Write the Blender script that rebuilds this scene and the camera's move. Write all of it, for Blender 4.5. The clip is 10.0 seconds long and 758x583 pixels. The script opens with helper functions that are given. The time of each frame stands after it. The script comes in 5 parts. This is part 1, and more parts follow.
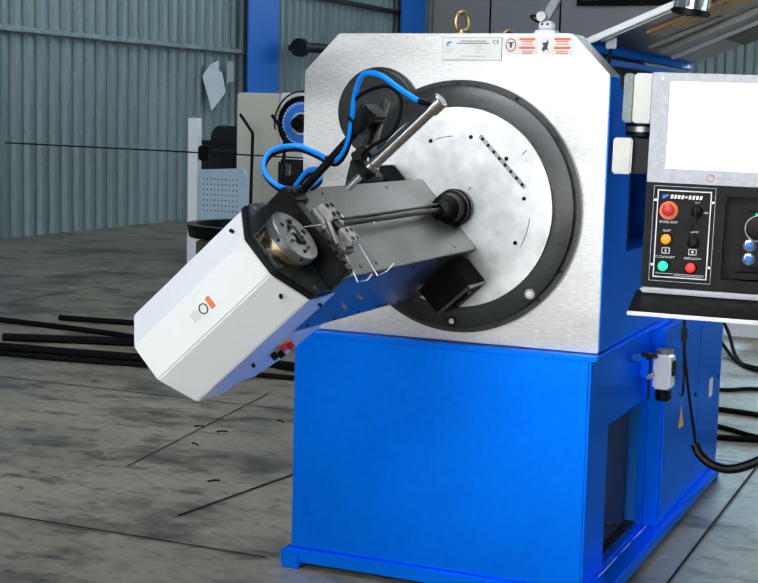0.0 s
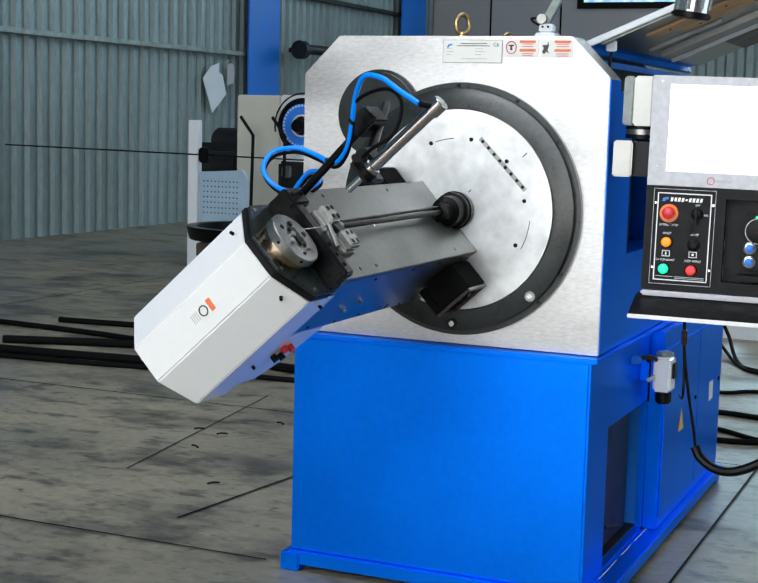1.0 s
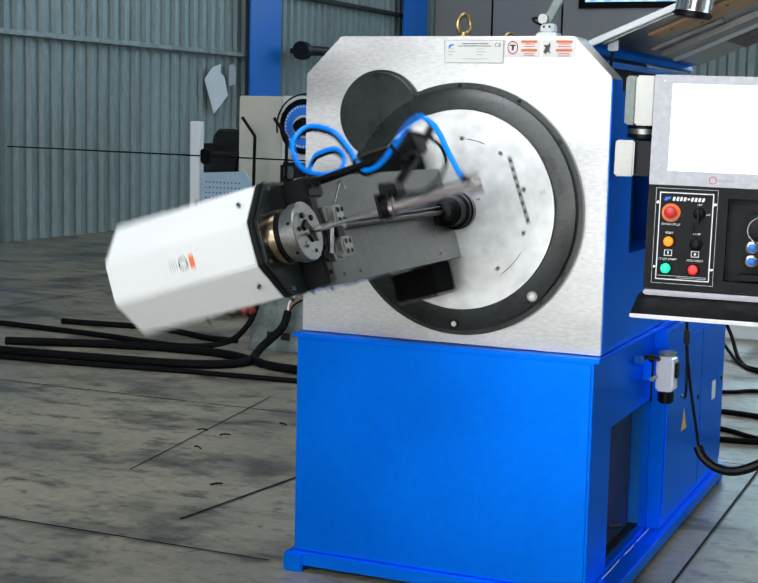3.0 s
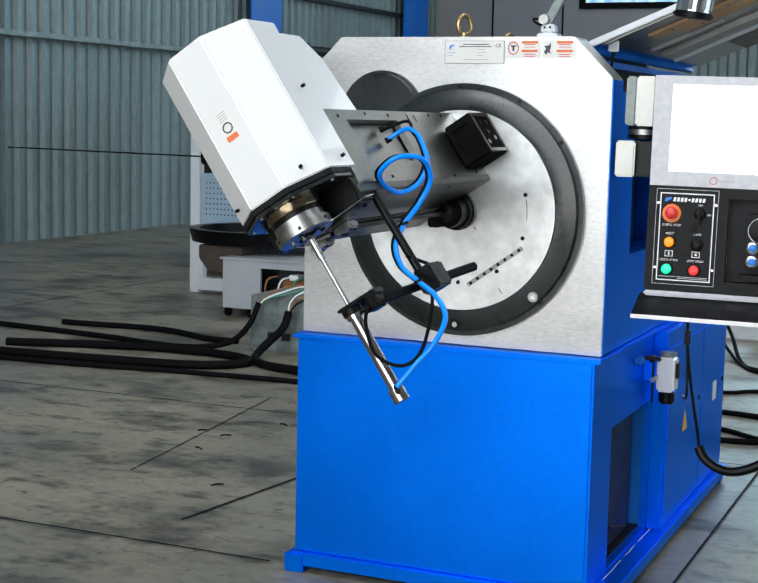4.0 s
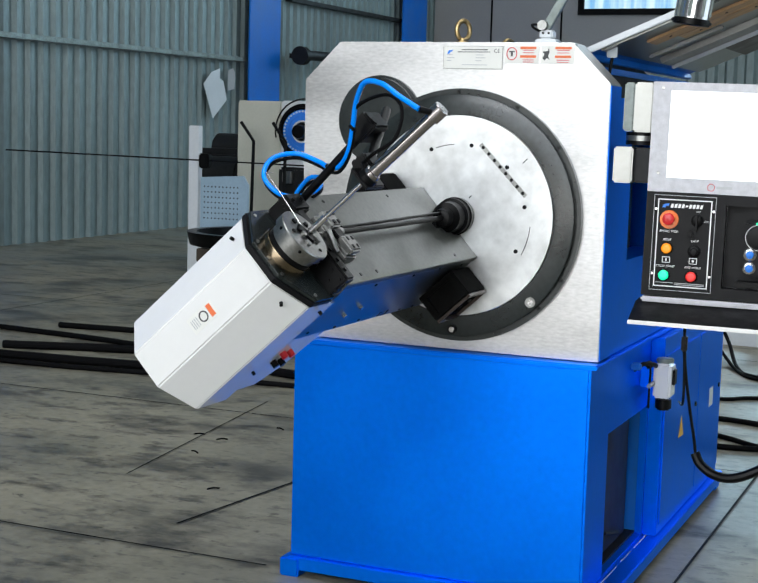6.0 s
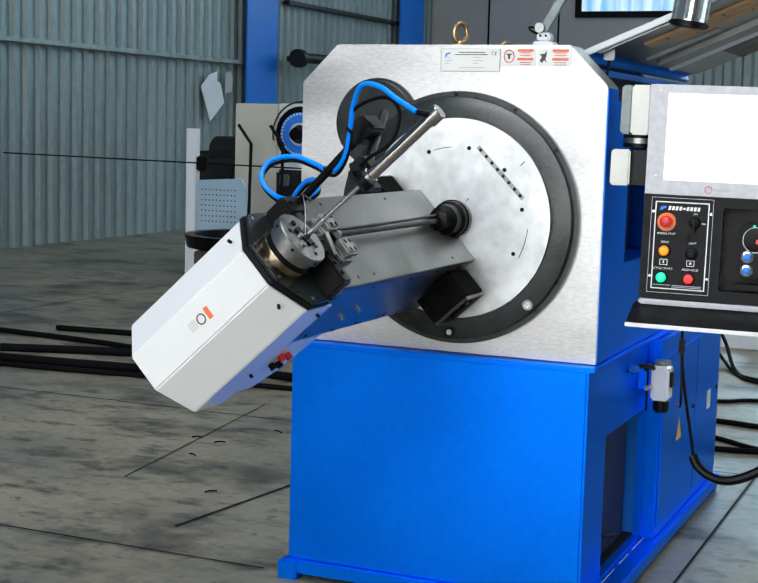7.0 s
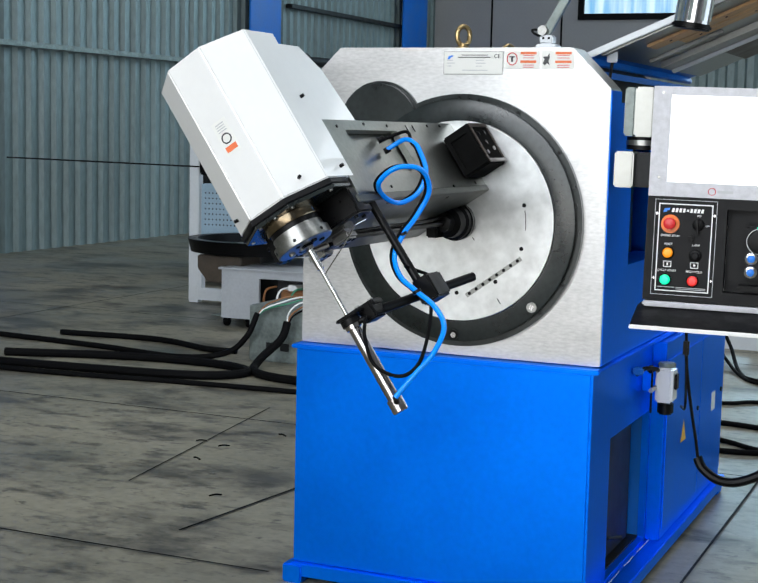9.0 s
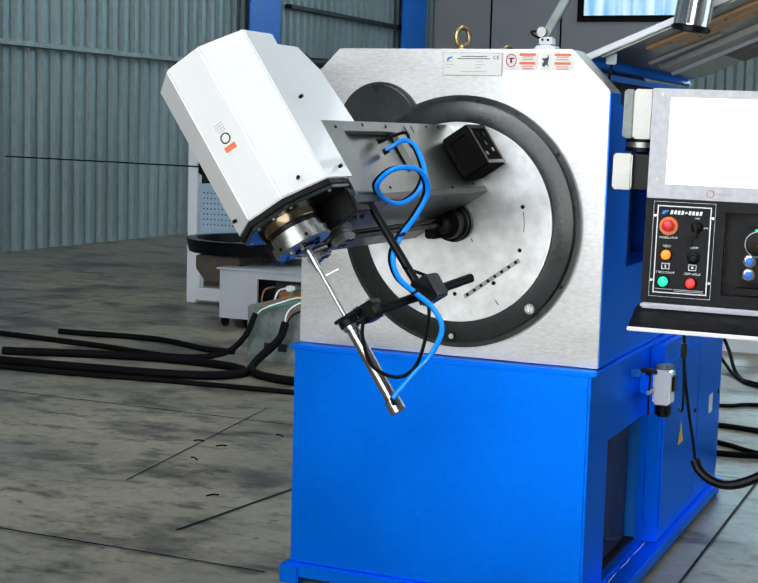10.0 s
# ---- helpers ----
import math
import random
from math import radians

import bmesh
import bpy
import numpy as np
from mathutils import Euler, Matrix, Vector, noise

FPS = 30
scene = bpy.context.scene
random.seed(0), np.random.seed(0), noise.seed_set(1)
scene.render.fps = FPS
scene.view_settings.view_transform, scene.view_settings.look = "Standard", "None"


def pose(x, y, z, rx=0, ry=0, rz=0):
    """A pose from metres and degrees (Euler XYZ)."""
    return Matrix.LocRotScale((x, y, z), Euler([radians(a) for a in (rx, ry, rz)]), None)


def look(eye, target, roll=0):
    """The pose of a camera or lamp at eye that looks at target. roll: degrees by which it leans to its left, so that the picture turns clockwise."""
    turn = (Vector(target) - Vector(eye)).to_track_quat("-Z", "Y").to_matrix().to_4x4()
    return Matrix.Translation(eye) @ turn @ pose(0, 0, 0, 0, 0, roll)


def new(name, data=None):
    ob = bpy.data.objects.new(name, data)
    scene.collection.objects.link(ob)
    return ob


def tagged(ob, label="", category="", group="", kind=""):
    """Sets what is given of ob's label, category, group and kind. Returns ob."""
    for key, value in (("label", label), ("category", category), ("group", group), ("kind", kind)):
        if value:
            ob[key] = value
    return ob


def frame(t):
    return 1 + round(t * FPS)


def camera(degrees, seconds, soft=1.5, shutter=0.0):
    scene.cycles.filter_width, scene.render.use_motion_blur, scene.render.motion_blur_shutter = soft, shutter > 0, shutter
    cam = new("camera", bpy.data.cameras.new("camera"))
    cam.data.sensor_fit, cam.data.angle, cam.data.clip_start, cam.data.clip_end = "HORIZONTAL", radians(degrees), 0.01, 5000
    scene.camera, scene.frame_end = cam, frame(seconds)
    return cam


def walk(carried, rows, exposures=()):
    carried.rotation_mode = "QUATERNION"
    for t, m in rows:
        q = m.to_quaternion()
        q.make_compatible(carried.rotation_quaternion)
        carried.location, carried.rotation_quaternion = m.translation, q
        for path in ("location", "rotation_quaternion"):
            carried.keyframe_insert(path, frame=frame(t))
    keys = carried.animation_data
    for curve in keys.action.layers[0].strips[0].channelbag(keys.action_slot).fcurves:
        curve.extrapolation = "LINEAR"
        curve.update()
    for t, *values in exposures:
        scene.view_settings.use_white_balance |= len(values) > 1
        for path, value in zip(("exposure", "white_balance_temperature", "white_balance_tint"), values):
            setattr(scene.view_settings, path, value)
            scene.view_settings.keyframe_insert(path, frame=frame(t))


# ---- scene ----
EYE = (1.2397, -3.3507, 1.1937)
VIEW = [  # seconds, heading, tilt, lean in degrees
    (0, -23.453, -6.998, 1.417),
    (0.5, -23.480, -6.958, 1.533),
    (1, -23.460, -6.907, 1.498),
    (1.5, -23.511, -6.918, 1.218),
    (2, -23.498, -6.855, 1.424),
    (2.5, -23.520, -6.903, 1.326),
    (4, -23.579, -6.865, 1.277),
    (4.5, -23.614, -6.881, 1.240),
    (5, -23.540, -6.790, 1.374),
    (5.5, -23.531, -6.726, 1.589),
    (7, -23.380, -6.570, 1.557),
    (7.5, -23.462, -6.495, 1.531),
    (8, -23.510, -6.543, 1.458),
    (8.5, -23.484, -6.458, 1.447),
    (9, -23.536, -6.452, 1.331),
    (9.5, -23.529, -6.485, 1.434),
    (10, -23.462, -6.417, 1.603),
]
cam = camera(29.453, 10.0, 1.5, 0.5)


def aim(heading, tilt, lean):
    h, p = radians(heading), radians(tilt)
    way = Vector((math.sin(h) * math.cos(p), math.cos(h) * math.cos(p), math.sin(p)))
    return look(EYE, Vector(EYE) + way, lean)


walk(cam, [(t, aim(a, b, c)) for t, a, b, c in VIEW], [(0.0, 0.2), (10.0, 0.2)])

# ---- world and light ----
world = bpy.data.worlds.new("sky")
scene.world = world
world.use_nodes = True
wn = world.node_tree.nodes
sky = wn.new("ShaderNodeTexSky")
sky.sky_type, sky.sun_disc = "NISHITA", False
sky.sun_elevation, sky.sun_rotation = radians(50), radians(180)
wn["Background"].inputs["Strength"].default_value = 0.12
world.node_tree.links.new(sky.outputs[0], wn["Background"].inputs["Color"])


def area(name, m, sx, sy, watts, color=(1, 1, 1)):
    lamp = bpy.data.lights.new(name, "AREA")
    lamp.shape, lamp.size, lamp.size_y, lamp.energy, lamp.color = "RECTANGLE", sx, sy, watts, color
    ob = new(name, lamp)
    ob.matrix_world = m
    return ob


# the sun, low enough to reach in through the gate and the high windows behind the camera
sun = bpy.data.lights.new("sun", "SUN")
sun.energy, sun.angle, sun.color = 3.0, radians(0.5), (1.0, 0.96, 0.90)
new("sun", sun).matrix_world = pose(0, 0, 12, 40, 0, 0)

# daylight through assumed roof lights, the gate and the windows of the outer walls
DAY = (0.94, 0.975, 1.0)
# skylights are unseen; these lamps are added as general light from above
area("skylight_lamp", pose(1.0, -1.5, 6.9), 10.0, 1.8, 230, DAY)
area("skylight_lamp", pose(1.0, 6.0, 6.9), 10.0, 1.8, 150, DAY)
area("skylight_lamp", pose(1.0, 13.0, 6.9), 10.0, 1.8, 90, DAY)
# high south windows are unseen, assumed as the front key light
area("window_lamp", pose(-0.4, -8.95, 5.2, 90, 0, 0), 6.0, 2.0, 330, DAY)
area("gate_lamp", pose(0.5, -8.95, 2.1, 90, 0, 0), 7.0, 4.0, 350, DAY)
area("window_lamp", pose(0.5, 17.4, 4.2, -90, 0, 0), 8.0, 2.4, 340, (0.55, 0.82, 1.0))
# unseen east gate, added to brighten the machine's side and the lid
area("gate_lamp", pose(8.95, 3.0, 2.3, 0, 90, 0), 4.4, 8.0, 190, (0.70, 0.87, 1.0))


# ---- materials ----
def material(name, color, rough=0.5, metal=0.0, vary=0.08, scale=6.0, fine=80.0, bump=0.03, stretch=(1, 1, 1), rvary=0.1, spec=0.5, coat=0.0):
    m = bpy.data.materials.new(name)
    m.use_nodes = True
    nt = m.node_tree
    n, l = nt.nodes, nt.links
    b = n["Principled BSDF"]
    co = n.new("ShaderNodeTexCoord")
    mp = n.new("ShaderNodeMapping")
    mp.inputs["Scale"].default_value = stretch
    l.new(co.outputs["Object"], mp.inputs[0])
    big = n.new("ShaderNodeTexNoise")
    big.inputs["Scale"].default_value, big.inputs["Detail"].default_value = scale, 6
    small = n.new("ShaderNodeTexNoise")
    small.inputs["Scale"].default_value, small.inputs["Detail"].default_value = fine, 4
    l.new(mp.outputs[0], big.inputs["Vector"])
    l.new(mp.outputs[0], small.inputs["Vector"])
    mix = n.new("ShaderNodeMix")
    mix.data_type = "FLOAT"
    mix.inputs[0].default_value = 0.35
    l.new(big.outputs[0], mix.inputs[2])
    l.new(small.outputs[0], mix.inputs[3])
    ramp = n.new("ShaderNodeValToRGB")
    lo, hi = 1 - vary * 2, 1 + vary
    ramp.color_ramp.elements[0].position, ramp.color_ramp.elements[1].position = 0.2, 0.8
    ramp.color_ramp.interpolation = "EASE"
    ramp.color_ramp.elements[0].color = (*[min(1, c * lo) for c in color], 1)
    ramp.color_ramp.elements[1].color = (*[min(1, c * hi) for c in color], 1)
    l.new(mix.outputs[0], ramp.inputs[0])
    l.new(ramp.outputs[0], b.inputs["Base Color"])
    rr = n.new("ShaderNodeMapRange")
    rr.interpolation_type = "SMOOTHSTEP"
    rr.inputs[1].default_value, rr.inputs[2].default_value = 0.2, 0.8
    # a surface is either glossy or satin throughout
    low, high = (max(0.29, rough - rvary), min(1, rough + rvary)) if rough > 0.27 else (max(0.03, rough - rvary), min(0.26, rough + rvary))
    rr.inputs[3].default_value, rr.inputs[4].default_value = low, high
    l.new(big.outputs[0], rr.inputs[0])
    l.new(rr.outputs[0], b.inputs["Roughness"])
    b.inputs["Metallic"].default_value = metal
    b.inputs["Specular IOR Level"].default_value = spec
    b.inputs["Coat Weight"].default_value = coat
    if bump:
        bp = n.new("ShaderNodeBump")
        bp.inputs["Strength"].default_value, bp.inputs["Distance"].default_value = bump, 0.01
        l.new(mix.outputs[0], bp.inputs["Height"])
        l.new(bp.outputs[0], b.inputs["Normal"])
    return m


def glow(name, color, strength, base=(0.1, 0.1, 0.1)):
    m = material(name, base, 0.3, vary=0.02, bump=0)
    b = m.node_tree.nodes["Principled BSDF"]
    b.inputs["Emission Color"].default_value = (*color, 1)
    b.inputs["Emission Strength"].default_value = strength
    return m


BLUE = material("blue enamel", (0.0, 0.185, 0.98), 0.31, 0.74, 0.08, 3, 60, 0.012, rvary=0.05, spec=0.3)
BLUE.node_tree.nodes["Principled BSDF"].inputs["Specular Tint"].default_value = (0.25, 0.62, 1.0, 1)
BLUE_DARK = material("blue structural paint", (0.0, 0.135, 0.55), 0.45, 0, 0.1, 4, 40, spec=0.3)
STEEL = material("brushed bright steel", (0.55, 0.547, 0.545), 0.36, 1.0, 0.20, 2.2, 60, 0.012, (1, 1, 3.0), rvary=0.12)
SATIN = material("satin aluminium", (0.29, 0.29, 0.275), 0.42, 1.0, 0.06, 8, 80, 0.02)
DISC = material("turned bright steel", (0.68, 0.69, 0.69), 0.33, 1.0, 0.22, 6, 30, 0.006, rvary=0.12)
PLATE = material("ground steel plate", (0.27, 0.28, 0.26), 0.28, 1.0, 0.14, 10, 120, 0.03)
DECK = material("oily grey steel deck", (0.11, 0.115, 0.105), 0.38, 0.5, 0.25, 9, 110, 0.03, spec=0.3)
CHROME = material("polished chrome", (0.55, 0.54, 0.55), 0.17, 1.0, 0.02, 10, 50, 0, rvary=0.04)
BARREL = material("drawn steel barrel", (0.40, 0.37, 0.37), 0.22, 1.0, 0.06, 20, 90, 0.01)
RUSTY = material("browned oxide steel", (0.055, 0.038, 0.030), 0.4, 0.3, 0.3, 30, 120, 0.04)
BROWN = material("brown machine paint", (0.06, 0.045, 0.032), 0.5, 0, 0.2, 10, 60)
GUARD = material("blue-grey guard paint", (0.30, 0.42, 0.52), 0.45, 0, 0.08, 4, 60)
TROLLEY = material("pale grey trolley paint", (0.40, 0.42, 0.45), 0.45, 0, 0.10, 4, 60)
GREY_STEEL = material("worn grey steel", (0.31, 0.31, 0.30), 0.30, 1.0, 0.2, 25, 160, 0.05)
BRASS = material("tarnished gold plating", (0.40, 0.29, 0.14), 0.28, 1.0, 0.15, 20, 90, 0.03)
BLACK = material("black oxide steel", (0.003, 0.003, 0.0035), 0.34, 0.0, 0.3, 25, 140, 0.03, spec=0.13)
RING = material("blackened ring steel", (0.016, 0.021, 0.021), 0.27, 0.1, 0.3, 12, 90, 0.03, spec=0.45)
MATT_BLACK = material("matt black oxide", (0.006, 0.006, 0.006), 0.8, 0, 0.3, 20, 120, 0.05, spec=0.05)
RUBBER = material("black rubber", (0.004, 0.004, 0.0045), 0.6, 0, 0.2, 30, 150, 0.04, spec=0.06)
WHITE = material("white enamel", (0.76, 0.76, 0.755), 0.22, 0, 0.02, 4, 60, 0.006, coat=0.6)
CREAM = material("cream machine paint", (0.52, 0.52, 0.45), 0.45, 0, 0.06, 4, 60)
OFFWHITE = material("off white paint", (0.62, 0.65, 0.68), 0.45, 0, 0.06, 4, 60)
PANEL_BLACK = material("black textured panel", (0.008, 0.008, 0.009), 0.45, 0, 0.15, 30, 300, 0.06, spec=0.14)
PALE = material("pale grey instrument panel", (0.54, 0.54, 0.58), 0.4, 0, 0.12, 60, 400, 0.03)
PAPER = material("white label", (0.72, 0.72, 0.69), 0.4, 0, 0.02, 8, 90, 0)
INK = material("dark print", (0.03, 0.03, 0.035), 0.5, 0, 0.05, 8, 90, 0)
FAINT = material("grey print", (0.45, 0.46, 0.48), 0.5, 0, 0.05, 8, 90, 0)
ORANGE = material("orange print", (0.75, 0.16, 0.05), 0.5, 0, 0.04, 8, 90, 0)
REDINK = material("red print", (0.6, 0.03, 0.04), 0.5, 0, 0.04, 8, 90, 0)
BLUEINK = material("blue print", (0.02, 0.2, 0.75), 0.5, 0, 0.04, 8, 90, 0)
LETTER = material("white print", (0.85, 0.85, 0.85), 0.5, 0, 0.02, 8, 90, 0)
HOSE = material("blue polyurethane hose", (0.0, 0.24, 0.95), 0.2, 0, 0.04, 10, 60, 0, spec=0.3)
GALV = material("galvanised sheet", (0.20, 0.235, 0.225), 0.42, 0.3, 0.3, 12, 60, 0.05)
CORRUGATED = material("painted corrugated sheet", (0.20, 0.265, 0.275), 0.5, 0.2, 0.2, 1.2, 30, 0.03, (1, 1, 0.3))
GREYWALL = material("grey wall panel", (0.35, 0.35, 0.36), 0.6, 0, 0.06, 1, 40, 0.03)
ROOFM = material("roof sheet", (0.45, 0.47, 0.48), 0.6, 0, 0.08, 1, 30)
SHEET = material("opaque pale sheet", (0.8, 0.82, 0.82), 0.6, 0, 0.04, 1, 30)
WOOD = material("raw pine board", (0.60, 0.36, 0.17), 0.6, 0, 0.2, 4, 60, 0.1, (1, 8, 8))
# near-black of dark machinery, also used to paint shade inside openings
DARKSTUFF = material("dark machinery and shade", (0.012, 0.013, 0.014), 0.5, 0.1, 0.3, 8, 60, 0.05, spec=0.25)
BRONZE = material("oily browned steel", (0.21, 0.165, 0.11), 0.24, 1.0, 0.2, 20, 90, 0.03)
RED = material("red plastic", (0.6, 0.015, 0.02), 0.3, 0, 0.05, 20, 90, 0.01)
ORANGEP = material("orange plastic", (0.8, 0.16, 0.01), 0.3, 0, 0.05, 20, 90, 0.01)
YELLOW = material("yellow warning sticker", (0.75, 0.42, 0.05), 0.5, 0, 0.05, 20, 90, 0)
COPPERW = material("brown wire sheath", (0.3, 0.13, 0.05), 0.5, 0, 0.1, 20, 90, 0)
GREENW = material("green wire sheath", (0.05, 0.25, 0.15), 0.5, 0, 0.1, 20, 90, 0)
GREENLAMP = glow("lit green lens", (0.0, 0.9, 0.4), 0.9, (0.0, 0.4, 0.2))
REDLAMP = glow("lit red lens", (0.9, 0.03, 0.02), 0.35, (0.6, 0.02, 0.02))
AMBERLAMP = glow("lit amber lens", (1.0, 0.3, 0.0), 0.4, (0.8, 0.25, 0.0))
DISPLAY = glow("lit white display", (0.93, 0.96, 1.0), 1.1, (0.6, 0.6, 0.6))
# the pane itself glows in place of daylight behind it
WINDOW = glow("daylit window pane", (0.38, 0.70, 0.95), 0.85, (0.2, 0.3, 0.3))


def streaked(m):
    """Uneven vertical streaks of daylight, put into the pane's emission colour."""
    n, l = m.node_tree.nodes, m.node_tree.links
    co, mp, ns, rp = n.new("ShaderNodeTexCoord"), n.new("ShaderNodeMapping"), n.new("ShaderNodeTexNoise"), n.new("ShaderNodeValToRGB")
    mp.inputs["Scale"].default_value = (5.0, 1.0, 0.4)
    ns.inputs["Scale"].default_value, ns.inputs["Detail"].default_value = 1.6, 4
    rp.color_ramp.elements[0].position, rp.color_ramp.elements[0].color = 0.36, (0.16, 0.46, 0.80, 1)
    rp.color_ramp.elements[1].position, rp.color_ramp.elements[1].color = 0.62, (0.72, 0.92, 1.0, 1)
    l.new(co.outputs["Object"], mp.inputs[0])
    l.new(mp.outputs[0], ns.inputs["Vector"])
    l.new(ns.outputs[0], rp.inputs[0])
    l.new(rp.outputs[0], n["Principled BSDF"].inputs["Emission Color"])


streaked(WINDOW)


def concrete():
    m = material("worn concrete", (0.235, 0.218, 0.163), 0.38, 0, 0.24, 1.3, 26, 0.10, rvary=0.27, spec=0.5)
    n, l = m.node_tree.nodes, m.node_tree.links
    b = n["Principled BSDF"]
    last = b.inputs["Base Color"].links[0].from_socket
    co = n.new("ShaderNodeTexCoord")
    # broad dark smears, scuffs and small spots
    for turn_, stretch, scale, lo, hi, dark in ((30, (0.9, 1.4, 1), 1.7, 0.37, 0.50, 0.30), (-18, (1, 1.7, 1), 5.0, 0.36, 0.47, 0.4), (0, (1, 1, 1), 21.0, 0.29, 0.40, 0.25), (55, (1, 3.0, 1), 9.0, 0.33, 0.43, 0.5)):
        mp = n.new("ShaderNodeMapping")
        mp.inputs["Rotation"].default_value = (0, 0, radians(turn_))
        mp.inputs["Scale"].default_value = stretch
        st = n.new("ShaderNodeTexNoise")
        st.inputs["Scale"].default_value, st.inputs["Detail"].default_value, st.inputs["Roughness"].default_value = scale, 8, 0.62
        l.new(co.outputs["Object"], mp.inputs[0])
        l.new(mp.outputs[0], st.inputs["Vector"])
        rp = n.new("ShaderNodeValToRGB")
        rp.color_ramp.elements[0].position, rp.color_ramp.elements[0].color = lo, (dark, dark, dark * 1.05, 1)
        rp.color_ramp.elements[1].position, rp.color_ramp.elements[1].color = hi, (1, 1, 1, 1)
        l.new(st.outputs[0], rp.inputs[0])
        mul = n.new("ShaderNodeMix")
        mul.data_type, mul.blend_type = "RGBA", "MULTIPLY"
        mul.inputs[0].default_value = 1.0
        l.new(last, mul.inputs[6])
        l.new(rp.outputs[0], mul.inputs[7])
        last = mul.outputs[2]
    l.new(last, b.inputs["Base Color"])
    return m


CONCRETE = concrete()


# ---- mesh helpers ----
def part(name, bm, mat, parent=None, label="", smooth=True):
    me = bpy.data.meshes.new(name)
    bmesh.ops.recalc_face_normals(bm, faces=bm.faces[:])
    bm.to_mesh(me)
    bm.free()
    me.materials.append(mat)
    if smooth:
        me.shade_smooth()
        me.set_sharp_from_angle(angle=radians(32))
    ob = new(name, me)
    if parent is not None:
        ob.parent = parent
    if label:
        ob["label"] = label
    return ob


def thing(name, m, label, category, group="", kind=""):
    ob = new(name)
    ob.matrix_world = m
    ob.empty_display_size = 0.05
    return tagged(ob, label, category, group, kind)


def bevel(bm, w, seg=2):
    if w > 0:
        edges = [e for e in bm.edges if len(e.link_faces) == 2 and e.calc_face_angle(0) > radians(30)]
        bmesh.ops.bevel(bm, geom=edges, offset=w, segments=seg, affect="EDGES", clamp_overlap=True)
    return bm


def box(x0, x1, y0, y1, z0, z1, w=0.002, bm=None):
    one = bmesh.new()
    bmesh.ops.create_cube(one, size=1)
    for v in one.verts:
        v.co = ((x0 + x1) / 2 + v.co.x * (x1 - x0), (y0 + y1) / 2 + v.co.y * (y1 - y0), (z0 + z1) / 2 + v.co.z * (z1 - z0))
    bevel(one, w)
    return join(bm, one)


def join(bm, one):
    if bm is None:
        return one
    me = bpy.data.meshes.new("tmp")
    one.to_mesh(me)
    one.free()
    bm.from_mesh(me)
    bpy.data.meshes.remove(me)
    return bm


def prism(outline, axis, a, b, w=0.0, bm=None):
    """An outline of two coordinates, carried along the third axis from a to b."""
    one = bmesh.new()
    place = {"x": lambda p, q: (q, p[0], p[1]), "y": lambda p, q: (p[0], q, p[1]), "z": lambda p, q: (p[0], p[1], q)}[axis]
    lo = [one.verts.new(place(p, a)) for p in outline]
    hi = [one.verts.new(place(p, b)) for p in outline]
    one.faces.new(lo)
    one.faces.new(hi[::-1])
    for i in range(len(outline)):
        j = (i + 1) % len(outline)
        one.faces.new((lo[i], lo[j], hi[j], hi[i]))
    bmesh.ops.recalc_face_normals(one, faces=one.faces[:])
    bevel(one, w)
    return join(bm, one)


def rod(p, q, r, bm=None, seg=20, r2=None, w=0.0):
    """A round bar from p to q."""
    p, q = Vector(p), Vector(q)
    one = bmesh.new()
    bmesh.ops.create_cone(one, cap_ends=True, segments=seg, radius1=r, radius2=r if r2 is None else r2, depth=(q - p).length)
    bevel(one, w)
    m = Matrix.Translation((p + q) / 2) @ (q - p).to_track_quat("Z", "Y").to_matrix().to_4x4()
    bmesh.ops.transform(one, matrix=m, verts=one.verts[:])
    return join(bm, one)


def lathe(profile, axis="y", seg=64, bm=None, at=(0, 0, 0)):
    """Rings of (along, radius) round an axis."""
    one = bmesh.new()
    rings = []
    for a, r in profile:
        ring = []
        for i in range(seg):
            c, s = math.cos(2 * math.pi * i / seg) * r, math.sin(2 * math.pi * i / seg) * r
            co = {"x": (a, c, s), "y": (c, a, s), "z": (c, s, a)}[axis]
            ring.append(one.verts.new(Vector(co) + Vector(at)))
        rings.append(ring)
    for r0, r1 in zip(rings, rings[1:]):
        for i in range(seg):
            j = (i + 1) % seg
            one.faces.new((r0[i], r0[j], r1[j], r1[i]))
    one.faces.new(rings[0])
    one.faces.new(rings[-1][::-1])
    return join(bm, one)


def smooth_path(points, n=8):
    ps = [Vector(p) for p in points]
    ps = [2 * ps[0] - ps[1]] + ps + [2 * ps[-1] - ps[-2]]
    out = []
    for i in range(1, len(ps) - 2):
        a, b, c, d = ps[i - 1:i + 3]
        for k in range(n):
            t = k / n
            out.append(0.5 * ((2 * b) + (c - a) * t + (2 * a - 5 * b + 4 * c - d) * t * t + (3 * b - a - 3 * c + d) * t ** 3))
    out.append(ps[-2])
    return out


